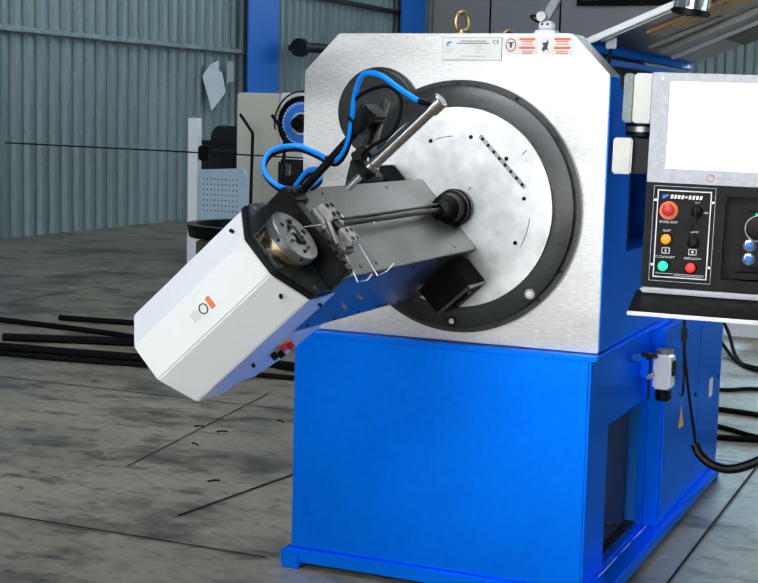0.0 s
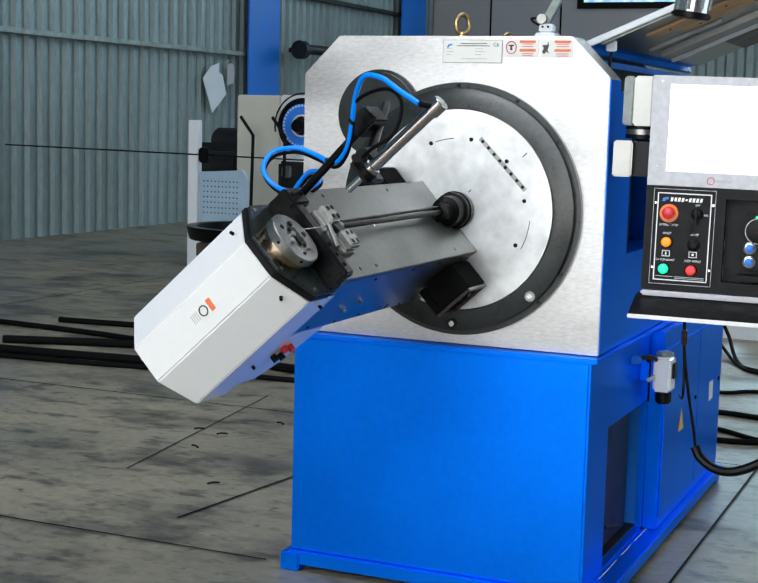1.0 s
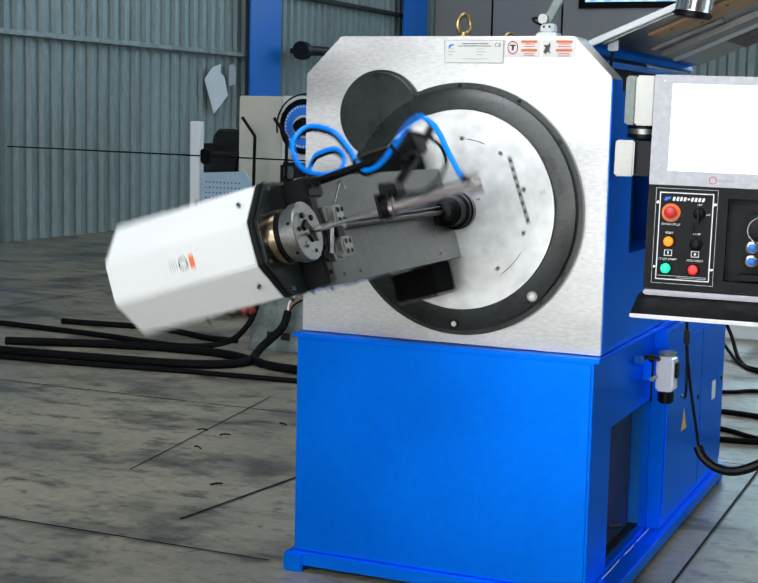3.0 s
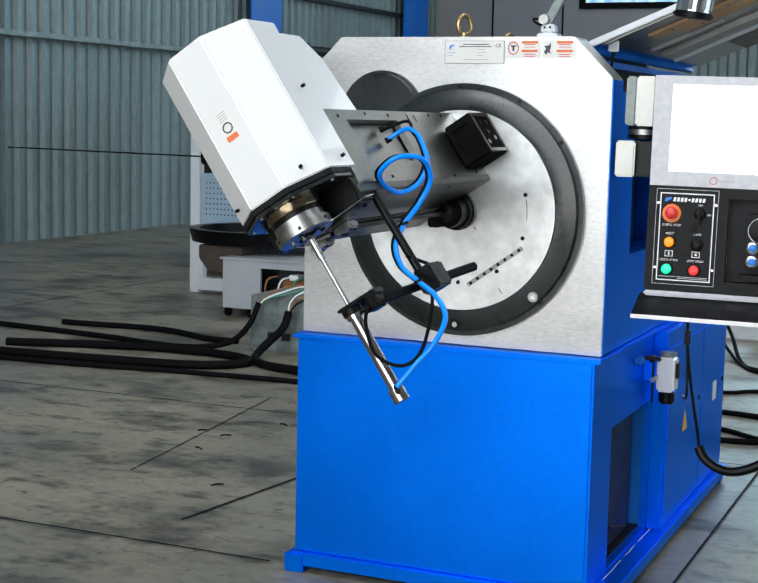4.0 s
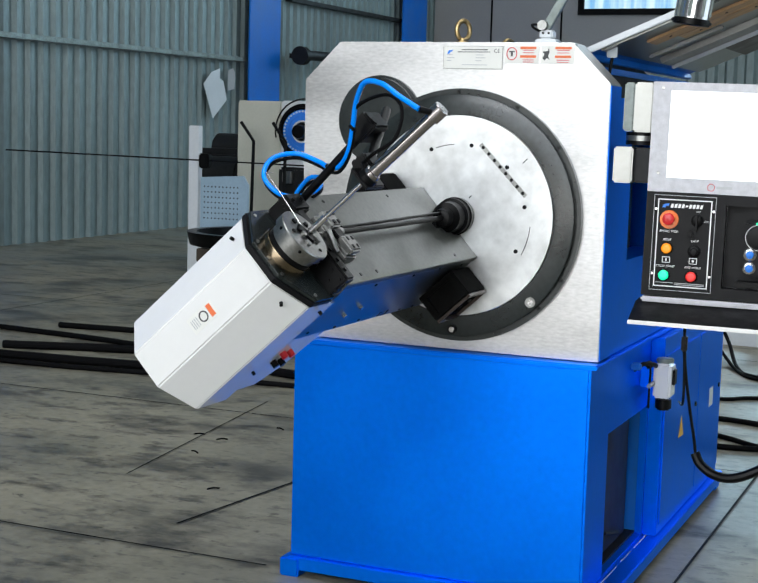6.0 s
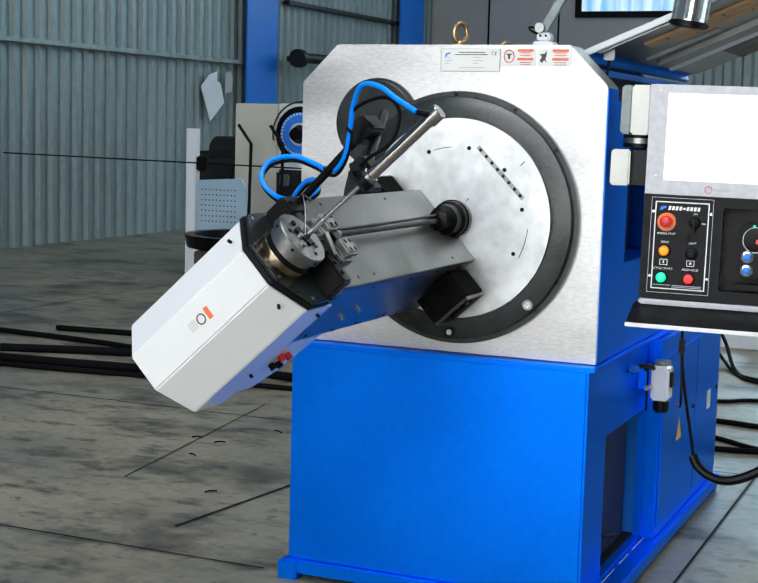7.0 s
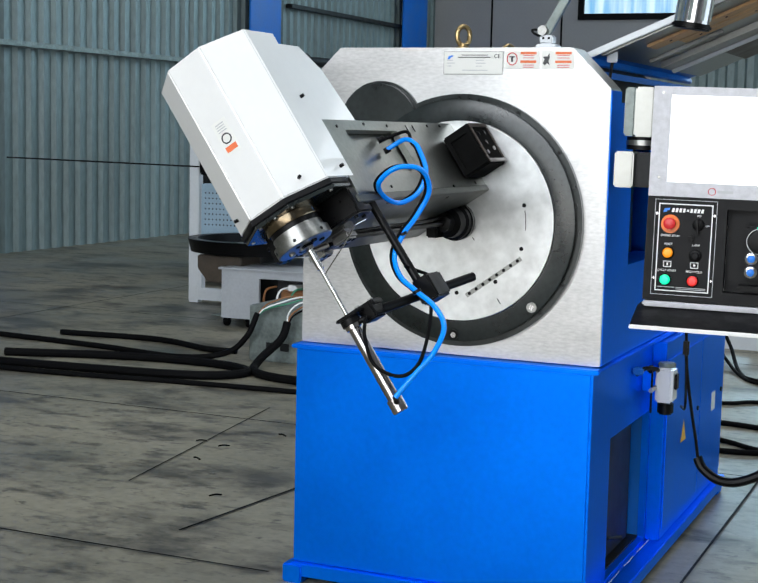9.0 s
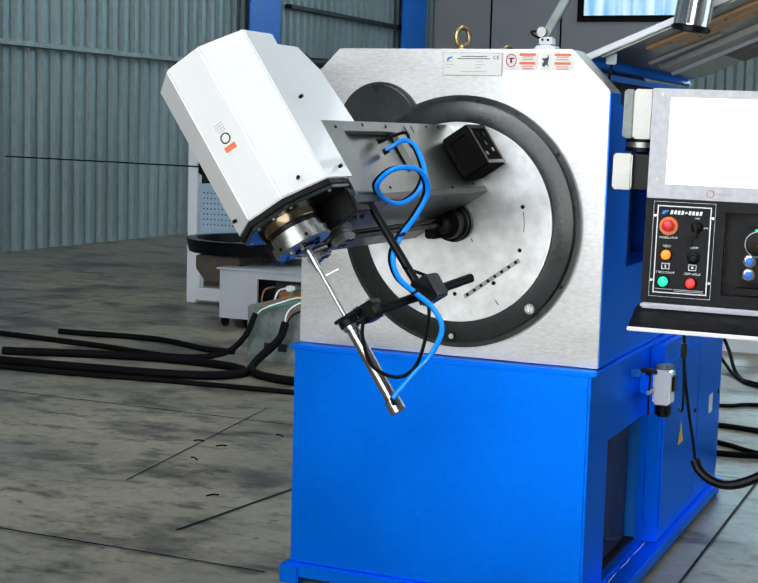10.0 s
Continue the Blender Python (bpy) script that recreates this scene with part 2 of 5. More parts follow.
def tube(points, r, bm=None, seg=10, n=8, curved=True):
    """A bent tube through the points."""
    path = smooth_path(points, n) if curved else [Vector(p) for p in points]
    one = bmesh.new()
    up = Vector((0.13, 0.31, 0.94)).normalized()
    rings = []
    for i, p in enumerate(path):
        way = (path[min(i + 1, len(path) - 1)] - path[max(i - 1, 0)]).normalized()
        side = way.cross(up).normalized()
        up = side.cross(way).normalized()
        rings.append([one.verts.new(p + (side * math.cos(2 * math.pi * k / seg) + up * math.sin(2 * math.pi * k / seg)) * r) for k in range(seg)])
    for r0, r1 in zip(rings, rings[1:]):
        for k in range(seg):
            j = (k + 1) % seg
            one.faces.new((r0[k], r0[j], r1[j], r1[k]))
    one.faces.new(rings[0])
    one.faces.new(rings[-1][::-1])
    return join(bm, one)


def frame_plate(x0, x1, z0, z1, y0, y1, holes, w=0.0):
    """An upright plate in the xz plane from y0 to y1, with rectangular holes (xa, xb, za, zb)."""
    xs = sorted({x0, x1, *[h[0] for h in holes], *[h[1] for h in holes]})
    zs = sorted({z0, z1, *[h[2] for h in holes], *[h[3] for h in holes]})
    bm = bmesh.new()
    for xa, xb in zip(xs, xs[1:]):
        for za, zb in zip(zs, zs[1:]):
            mx, mz = (xa + xb) / 2, (za + zb) / 2
            if not any(h[0] < mx < h[1] and h[2] < mz < h[3] for h in holes):
                bm = box(xa, xb, y0, y1, za, zb, 0, bm)
    bmesh.ops.remove_doubles(bm, verts=bm.verts[:], dist=1e-5)
    seen = {}
    for f in bm.faces[:]:
        seen.setdefault(tuple(round(c, 5) for c in f.calc_center_median()), []).append(f)
    bmesh.ops.delete(bm, geom=[f for fs in seen.values() if len(fs) > 1 for f in fs], context="FACES")
    return bm


def writing(name, body, size, m, mat, parent, align="CENTER", shear=0.0):
    cu = bpy.data.curves.new(name, "FONT")
    cu.body, cu.size, cu.align_x, cu.align_y, cu.extrude, cu.shear = body, size, align, "CENTER", 0.0002, shear
    tmp = bpy.data.objects.new(name, cu)
    me = bpy.data.meshes.new_from_object(tmp)
    bpy.data.objects.remove(tmp)
    me.materials.clear()
    me.materials.append(mat)
    ob = new(name, me)
    ob.parent = parent
    ob.matrix_basis = m
    return ob


AXIS = 0.9715
HL, HR, HT, HB, HC = -0.4372, 0.3628, 1.395, 0.6355, 0.0957

# ---- hall ----
fl = part("floor", box(-7.2, 9.2, -9.2, 17.7, -0.2, 0.0, 0), CONCRETE)
tagged(fl, "worn grey concrete floor with dark stains and saw-cut joints", "floor", kind="structure")


def joint(name, x0, y0, x1, y1, width=0.008):
    a, b = Vector((x0, y0, 0)), Vector((x1, y1, 0))
    s = (b - a).normalized().cross(Vector((0, 0, 1))) * width / 2
    bm = bmesh.new()
    bm.faces.new([bm.verts.new(p + Vector((0, 0, 0.004))) for p in (a - s, a + s, b + s, b - s)])
    return tagged(part(name, bm, RUBBER, fl), "dark saw-cut floor joint")


joint("floor_joint", 0.5, -9, 0.5, 17)
joint("floor_joint", -7, 1.745, 0.5, 1.745)
joint("floor_joint", -7, -0.01, -0.52, -0.01)
joint("floor_joint", -7, 4.3, 9, 4.3)
joint("floor_joint", -4.3, -9, -4.3, 17)
joint("floor_crack", -1.40, 0.65, -1.585, 2.0, 0.005)
joint("floor_crack", -0.94, 0.22, -0.85, 0.95, 0.009)
for x, y, a in ((-1.505, 1.30, 25), (-1.37, 1.04, -30), (-1.286, 1.54, -25), (-1.387, 1.264, 40), (-1.05, 0.62, 50)):
    sc = part("metal_scrap", tube([(-0.02, 0, 0.004), (0.0, 0.003, 0.006), (0.022, 0.0, 0.004)], 0.003, seg=6), BLACK)
    sc.matrix_world = pose(x, y, 0, 0, 0, a)
    tagged(sc, "small dark metal offcut lying on the floor", "scrap", "floor offcuts")


def corrugated(name, m, length, height, pitch=0.19, depth=0.04):
    bm = bmesh.new()
    line = []
    k = 0.0
    while k < length:
        for a, b in ((0, 0), (0.35, 0), (0.5, 1), (0.85, 1)):
            line.append((min(length, k + a * pitch), b * depth))
        k += pitch
    lo = [bm.verts.new((x, y, 0)) for x, y in line]
    hi = [bm.verts.new((x, y, height)) for x, y in line]
    for i in range(len(line) - 1):
        bm.faces.new((lo[i], lo[i + 1], hi[i + 1], hi[i]))
    box(0, length, depth + 0.01, depth + 0.06, 0, height, 0, bm)
    ob = part(name, bm, CORRUGATED, smooth=False)
    ob.matrix_world = m
    return tagged(ob, kind="structure")


WEST = pose(-7.0, -9.2, 0, 0, 0, 90)
wl = tagged(corrugated("wall_west", WEST, 26.9, 7.0), "grey-green corrugated steel cladding wall", "wall")
for i, (y0, y1, z) in enumerate(((-9, 11.4, 1.87), (12.5, 16.0, 2.65), (-9, 11.4, 4.2), (12.5, 16.0, 4.6), (12.5, 16.0, 1.2))):
    part("wall_girt", box(-6.99, -6.9, y0, y1, z - 0.025, z + 0.025, 0.004), DARKSTUFF if i else GALV, wl, "horizontal steel wall rail").matrix_basis = WEST.inverted()


def column(y0, y1):
    c = thing("column", pose(-6.99, (y0 + y1) / 2, 0), "blue painted steel wall column", "column", "wall columns", "structure")
    h = (y1 - y0) / 2
    part("flange", box(0.13, 0.15, -h, h, 0, 7.0, 0.003), BLUE_DARK, c)
    part("web", box(0.0, 0.13, -0.012, 0.012, 0, 7.0, 0), BLUE_DARK, c)


for y0, y1 in ((-5.0, -4.3), (0.6, 1.3), (6.1, 6.8), (11.35, 12.1), (15.85, 16.75)):
    column(y0, y1)

wn_hole = (-4.69, -2.9, 2.9, 5.4)
we = part("wall_north", frame_plate(-7.2, 9.2, 0, 7.0, 17.5, 17.7, [wn_hole, (-2.2, -0.4, 2.9, 5.4), (0.3, 2.1, 2.9, 5.4), (2.8, 4.6, 2.9, 5.4)]), GREYWALL, smooth=False)
tagged(we, "smooth grey sandwich-panel end wall", "wall", kind="structure")
for x in (-6.09, -5.0):
    part("panel_seam", box(x - 0.012, x + 0.012, 17.485, 17.499, 0, 7.0, 0), RUBBER, we)
w1 = thing("window_1", pose(0, 0, 0), "dark framed window with daylight behind", "window", kind="structure")
for x in (-4.69, -2.2, 0.3, 2.8):
    part("window_frame", frame_plate(x - 0.06, x + 1.85, 2.84, 5.46, 17.46, 17.498, [(x + 0.03, x + 1.76, 2.93, 5.37)]), BLACK, w1)
    part("pane", box(x + 0.005, x + 1.785, 17.52, 17.53, 2.905, 5.395, 0), WINDOW, w1)
tagged(corrugated("wall_inner", pose(-2.7, 13.5, 0), 9, 2.42, 0.22, 0.05), "pale corrugated steel partition wall", "wall")
# the opening is assumed, cut for the added east light
ew = frame_plate(-9.0, 17.5, 0, 7.0, 0.0, 0.2, [(-1.0, 7.0, 0.0, 4.6)])
bmesh.ops.transform(ew, matrix=pose(9.2, 0, 0, 0, 0, 90), verts=ew.verts[:])
tagged(part("wall_east", ew, GREYWALL, smooth=False), "plain grey wall with an unseen gate added to let light in", "wall", kind="structure")
tagged(part("wall_south", frame_plate(-7.2, 9.2, 0, 7.0, -9.2, -9.0, [(-3.4, 2.6, 4.2, 6.2), (-3.0, 4.0, 0.0, 4.1)]), GREYWALL, smooth=False), "plain grey wall with assumed high windows and an open gate", "wall", kind="structure")
roof = bmesh.new()
for y0, y1 in ((-9.2, -2.5), (-0.5, 5.0), (7.0, 12.0), (14.0, 17.7)):
    box(-7.2, 9.2, y0, y1, 7.0, 7.1, 0, roof)
for y0, y1 in ((-2.5, -0.5), (5.0, 7.0), (12.0, 14.0)):
    box(-7.2, -4.1, y0, y1, 7.0, 7.1, 0, roof)
    box(6.1, 9.2, y0, y1, 7.0, 7.1, 0, roof)
tagged(part("ceiling", roof, ROOFM, smooth=False), "grey sheet roof with assumed skylights", "ceiling", kind="structure")
# unseen opaque sheets, added to keep the sun out of the roof holes
for i, (y0, y1) in enumerate(((-2.5, -0.5), (5.0, 7.0), (12.0, 14.0))):
    tagged(part("skylight_%d" % (i + 1), box(-4.1, 6.1, y0, y1, 7.02, 7.05, 0), SHEET), "opaque pale sheet added in an unseen skylight to block the sun", "skylight", kind="structure")

# ---- wire bending machine ----
mc = thing("wire_bending_machine", pose(0, 0, 0), "blue and bright steel wire bending machine on the concrete floor", "machine")
# base: closed box with an open bay in the side
BX0, BX1, BY0, BY1, BZ0, BZ1 = -0.434, 0.3535, -0.036, 1.50, 0.055, 0.622
bm = box(BX0, BX1, BY0, BY0 + 0.02, BZ0, BZ1, 0.003)
part("base_front", bm, BLUE, mc)
side = frame_plate(BY0 + 0.02, BY1, BZ0, BZ1, -0.02, 0.0, [(0.170, 0.600, 0.06, 0.428)])
bmesh.ops.rotate(side, matrix=Matrix.Rotation(radians(90), 3, "Z"), verts=side.verts[:])
bmesh.ops.translate(side, vec=(BX1 - 0.02, 0, 0), verts=side.verts[:])
part("base_side", side, BLUE, mc, smooth=False)
part("base_side", box(BX0, BX0 + 0.02, BY0 + 0.02, BY1, BZ0, BZ1, 0), BLUE, mc)
part("base_back", box(BX0 + 0.02, BX1 - 0.02, BY1 - 0.02, BY1, BZ0, BZ1, 0), BLUE, mc)
# bay floor and a filler box are near-black to paint the bay's shade
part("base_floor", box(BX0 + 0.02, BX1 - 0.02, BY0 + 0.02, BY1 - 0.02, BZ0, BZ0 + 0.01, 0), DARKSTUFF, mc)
part("bay_shade_box", box(BX0 + 0.03, BX1 - 0.040, 0.0, 0.56, BZ0 + 0.012, BZ1 - 0.03, 0.004), DARKSTUFF, mc, "near-black box filling the bay in place of deep shade")
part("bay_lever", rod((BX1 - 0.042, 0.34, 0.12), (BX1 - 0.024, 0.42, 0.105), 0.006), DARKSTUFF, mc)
# partition in the darker blue, coloured for its shade in the bay
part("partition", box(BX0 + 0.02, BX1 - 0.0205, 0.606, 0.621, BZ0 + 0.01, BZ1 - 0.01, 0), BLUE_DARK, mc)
part("top_plate", box(BX0 - 0.012, BX1 + 0.020, BY0 - 0.008, BY1, BZ1, HB - 0.002, 0.003), BLUE, mc)
part("corner_post", box(BX1 - 0.002, BX1 + 0.004, BY0 + 0.002, BY0 + 0.06, BZ0, BZ1 - 0.002, 0.001), BLUE, mc)
rc = part("rear_cabinet", box(BX1 + 0.0005, BX1 + 0.04, 0.606, BY1 - 0.002, BZ0, BZ1 - 0.001, 0.003), BLUE, mc, "blue service cabinet standing proud of the base")
for y0, y1 in ((0.625, 1.10), (1.108, 1.485)):
    d = part("door", box(BX1 + 0.0405, BX1 + 0.044, y0, y1, 0.085, 0.570, 0.001), BLUE, mc, "blue sheet-metal service door")
    part("door_seam", box(BX1 + 0.0402, BX1 + 0.0412, y1 + 0.0005, y1 + 0.0075, 0.085, 0.570, 0), INK, d)
    part("lock", rod((BX1 + 0.044, y1 - 0.04, 0.36), (BX1 + 0.048, y1 - 0.04, 0.36), 0.007), BLACK, d)
# bottom channel and feet
part("bottom_rail", box(BX0 - 0.004, BX1 + 0.06, BY0 - 0.014, BY0 + 0.05, 0.018, 0.054, 0.003), BLUE, mc)
part("bottom_rail", box(BX1 - 0.01, BX1 + 0.06, BY0 + 0.052, BY1 + 0.02, 0.018, 0.054, 0.003), BLUE, mc)
part("bottom_rail", box(BX0 - 0.004, BX0 + 0.06, BY0 + 0.052, BY1 + 0.02, 0.018, 0.054, 0.003), BLUE, mc)
for x in (BX0 - 0.022, BX1 + 0.0):
    for y in (BY0 - 0.02, BY1 - 0.06):
        part("foot", box(x, x + 0.055, y, y + 0.06, 0.0, 0.05 if x < 0 else 0.017, 0.004), BLUE, mc)
for y, n in ((0.1, 0.18), (0.33, 0.1), (0.47, 0.22), (0.74, 0.12), (0.9, 0.26), (1.22, 0.16)):
    part("worn_edge", tube([(BX1 + 0.0105, y, 0.0545), (BX1 + 0.012, y + n / 2, 0.0546), (BX1 + 0.0105, y + n, 0.0543)], 0.0012, seg=5, n=3), OFFWHITE, mc)
# head: thick front plate with cut corners, housing behind it
octo = [(HL + HC, HT), (HR - HC, HT), (HR, HT - HC), (HR, HB), (HL, HB), (HL, HT - HC)]
hp = part("front_plate", prism(octo, "y", 0.0, 0.10, 0.002), STEEL, mc, "bright brushed steel front plate with cut corners")
part("plate_side", box(HR + 0.0003, HR + 0.002, 0.006, 0.099, HB + 0.002, HT - HC - 0.004, 0.0005), BLUE, mc, "blue painted side of the front plate")
ins = 0.03
hs = frame_plate(0.102, 0.80, HB, HT - HC - ins, -0.02, 0.0, [(0.245, 0.72, 0.864, 1.20)])
bmesh.ops.rotate(hs, matrix=Matrix.Rotation(radians(90), 3, "Z"), verts=hs.verts[:])
bmesh.ops.translate(hs, vec=(HR - 0.022, 0, 0), verts=hs.verts[:])
part("head_side", hs, BLUE, mc, "blue side panel with a cut-out", smooth=False)
part("head_side", box(HL + 0.002, HL + 0.02, 0.102, 0.80, HB, HT - HC - ins, 0), BLUE, mc)
part("opening_sill", box(HR - 0.10, HR - 0.0225, 0.247, 0.718, 0.850, 0.863, 0.001), BLUE, mc)
part("opening_gusset", prism([(0.2455, 0.8645), (0.2455, 0.925), (0.275, 0.8645)], "x", HR - 0.10, HR - 0.024), BLUE, mc)
part("head_back", box(HL + 0.022, HR - 0.026, 0.78, 0.80, HB, HT - HC - ins, 0), BLUE, mc)
# cover coloured near-black for the shade under the raised lid
part("head_cover", prism([(HL + 0.02, HT - HC - ins), (HR - 0.02, HT - HC - ins), (HR - HC - 0.02, HT - ins), (HL + HC + 0.02, HT - ins)], "y", 0.102, 0.80, 0.002), DARKSTUFF, mc)
# near-black block put in so the side opening reads as deep shade
part("opening_shade_block", box(HL + 0.05, HR - 0.105, 0.12, 0.7, HB + 0.002, 1.22, 0.004), DARKSTUFF, mc)
# round black ring, satellite disc, bolts
part("ring", lathe([(0.0, 0.311), (-0.016, 0.311), (-0.016, 0.301), (-0.013, 0.301), (-0.013, 0.297), (-0.029, 0.297), (-0.030, 0.295), (-0.030, 0.2475), (-0.012, 0.2475), (-0.012, 0.05)], seg=128, at=(0, 0, AXIS)), RING, mc, "blackened steel bearing ring")
part("satellite_disc", lathe([(-0.001, 0.112), (-0.011, 0.112), (-0.012, 0.1105), (-0.012, 0.106), (-0.026, 0.106), (-0.028, 0.104)], seg=96, at=(-0.222, 0, 1.200)), RING, mc, "round black cover disc")
part("neck_plate", prism([(-0.305, 1.125), (-0.255, 1.085), (-0.18, 1.10), (-0.13, 1.17), (-0.132, 1.238), (-0.16, 1.27), (-0.25, 1.20)], "y", -0.0125, -0.001, 0.001), RING, mc)
for x, z in ((-0.002, 0.69), (0.197, 0.772)):
    part("bolt", lathe([(-0.030, 0.0125), (-0.034, 0.0125), (-0.034, 0.006), (-0.032, 0.005)], seg=24, at=(x, 0, z)), BLACK if x < 0 else GREY_STEEL, mc)
    part("bolt_socket", lathe([(-0.0335, 0.0075), (-0.0352, 0.0075)], seg=6, at=(x, 0, z)), CHROME, mc)
for a in (35, 62, -28, -45, 92):
    x, z = 0.3035 * math.cos(radians(a)), AXIS + 0.3035 * math.sin(radians(a))
    part("bolt", rod((x, -0.02, z), (x, -0.0225, z), 0.004, seg=10), BLACK, mc)
# wire guide on the axis
g = part("wire_chuck", lathe([(-0.03, 0.046), (-0.05, 0.047), (-0.052, 0.044), (-0.068, 0.044), (-0.075, 0.038), (-0.105, 0.036), (-0.115, 0.024), (-0.135, 0.02), (-0.138, 0.012)], seg=48, at=(0, 0, AXIS)), BLACK, mc, "black round wire chuck")
part("chuck_jaw", box(-0.036, -0.008, -0.15, -0.085, AXIS - 0.035, AXIS - 0.008, 0.004), BLACK, g)
part("guide_tube", rod((0, -0.13, AXIS), (0, -0.70, AXIS), 0.0065), BLACK, mc, "long thin dark wire guide tube")
part("guide_tube", rod((-0.004, -0.13, AXIS + 0.012), (-0.004, -0.69, AXIS + 0.008), 0.0035), BLACK, mc)
# eye bolts on the top
for x, y, dz in ((-0.055, 0.12, 0.0), (-0.035, 0.42, -ins)):
    top = HT + dz
    e = part("eye_bolt", lathe([(top, 0.02), (top + 0.008, 0.02), (top + 0.010, 0.012), (top + 0.016, 0.012)], "z", 24, None, (x, y, 0)), BRASS, mc, "gold plated lifting eye bolt")
    part("eye", tube([(x + 0.012 * math.cos(k * math.pi / 12), y + 0.015 * math.cos(k * math.pi / 12), top + 0.036 + 0.024 * math.sin(k * math.pi / 12)) for k in range(25)], 0.0062, curved=False), BRASS, e)
# rating plate and warning stickers
part("plate_edge", frame_plate(-0.0595, 0.0945, 1.3295, 1.3855, -0.0024, 0.0, [(-0.0578, 0.0928, 1.3312, 1.3838)]), SATIN, mc)
lp = part("rating_plate", box(-0.058, 0.093, -0.0028, 0.0, 1.331, 1.384, 0.0005), PAPER, mc, "pale aluminium rating plate with small print")
part("mark", prism([(-0.046, 1.374), (-0.034, 1.3765), (-0.036, 1.372), (-0.041, 1.371), (-0.044, 1.366), (-0.049, 1.366)], "y", -0.0034, -0.003), BLUEINK, lp)
for z, a, b in ((1.3765, -0.012, 0.055), (1.371, -0.022, 0.062), (1.364, -0.05, -0.035), (1.364, 0.025, 0.045), (1.357, -0.05, -0.03), (1.357, 0.025, 0.05), (1.350, -0.05, -0.038), (1.350, 0.025, 0.04), (1.340, -0.01, 0.055)):
    part("print_line", box(a, b, -0.0033, -0.0029, z - 0.0009, z + 0.0009, 0), FAINT if z < 1.37 else INK, lp)
writing("writing", "CE", 0.013, pose(0.079, -0.0032, 1.3735, 90), INK, lp)
ws = part("warning_sticker", box(0.098, 0.185, -0.0015, 0.0, 1.345, 1.387, 0), PAPER, mc, "white warning sticker with red print")
part("prohibition_ring", tube([(0.117 + 0.0125 * math.cos(k * math.pi / 12), -0.002, 1.3675 + 0.0145 * math.sin(k * math.pi / 12)) for k in range(25)], 0.0012, seg=6, curved=False), REDINK, ws)
part("symbol", prism([(0.110, 1.374), (0.124, 1.374), (0.124, 1.371), (0.1195, 1.371), (0.1195, 1.361), (0.1145, 1.361), (0.1145, 1.371), (0.110, 1.371)], "y", -0.0024, -0.0016), INK, ws)
for z in (1.3815, 1.361):
    part("print_bar", box(0.138, 0.178, -0.0022, -0.0016, z - 0.003, z + 0.003, 0), ORANGE, ws)
for z in (1.376, 1.370, 1.353, 1.348):
    part("print_line", box(0.145, 0.172, -0.0022, -0.0016, z - 0.0008, z + 0.0008, 0), REDINK, ws)
ws = part("warning_sticker", box(0.190, 0.272, -0.0015, 0.0, 1.345, 1.387, 0), PAPER, mc, "white warning sticker with red print")
part("symbol", prism([(0.194, 1.358), (0.199, 1.366), (0.194, 1.373), (0.206, 1.374), (0.2095, 1.382), (0.211, 1.372), (0.208, 1.362), (0.212, 1.353), (0.205, 1.358), (0.199, 1.352)], "y", -0.0024, -0.0016), INK, ws)
for z in (1.3815, 1.361):
    part("print_bar", box(0.225, 0.265, -0.0022, -0.0016, z - 0.003, z + 0.003, 0), ORANGE, ws)
for z in (1.376, 1.370, 1.353, 1.348):
    part("print_line", box(0.23, 0.26, -0.0022, -0.0016, z - 0.0008, z + 0.0008, 0), REDINK, ws)
# raised lid over the feed bed
LX, LZ, LT = 0.285, 1.375, radians(23)


def lid_box(a0, a1, y0, y1, h0, h1, w=0.002):
    bm = box(a0, a1, y0, y1, h0, h1, w)
    bmesh.ops.transform(bm, matrix=Matrix.Translation((LX, 0, LZ)) @ Matrix.Rotation(-LT, 4, "Y"), verts=bm.verts[:])
    return bm


lid = part("lid", lid_box(-0.03, 0.95, 0.2, 1.45, 0.02, 0.03), BLUE_DARK, mc, "raised lid with pine boards and steel channels on its underside")
part("lid_edge", lid_box(-0.03, 0.95, 0.19, 0.2, 0.016, 0.032), OFFWHITE, lid)
part("lid_edge", lid_box(-0.045, -0.03, 0.19, 1.45, 0.004, 0.03), BLUE_DARK, lid)
for a0, y0, y1 in ((0.09, 0.33, 0.43), (0.15, 0.435, 0.53)):
    b = part("board", lid_box(a0, 0.95, y0, y1, 0.004, 0.0115), WOOD, lid)
    for a in (a0 + 0.05, a0 + 0.2, a0 + 0.35):
        part("screw", lid_box(a, a + 0.008, y0 + 0.04, y0 + 0.048, 0.002, 0.004, 0.001), BLACK, b)
part("board", lid_box(0.16, 0.95, 0.96, 1.40, 0.004, 0.0115), BROWN, lid, "dark brown board")
part("stiffener", lid_box(0.03, 0.24, 0.60, 0.63, 0.002, 0.0115), SATIN, lid)
c = part("channel", lid_box(0.03, 0.95, 0.73, 0.86, -0.006, 0.0115), SATIN, lid, "bright folded steel channel")
part("channel_lip", lid_box(0.03, 0.95, 0.861, 0.876, -0.016, 0.0115), OFFWHITE, c)
part("lid_lining", lid_box(0.0, 0.95, 0.21, 1.44, 0.012, 0.0195), PLATE, lid)
part("lid_frame", box(0.27, 0.285, 0.20, 1.5, HT - 0.062, HT - 0.046, 0.003), BLUE_DARK, mc)
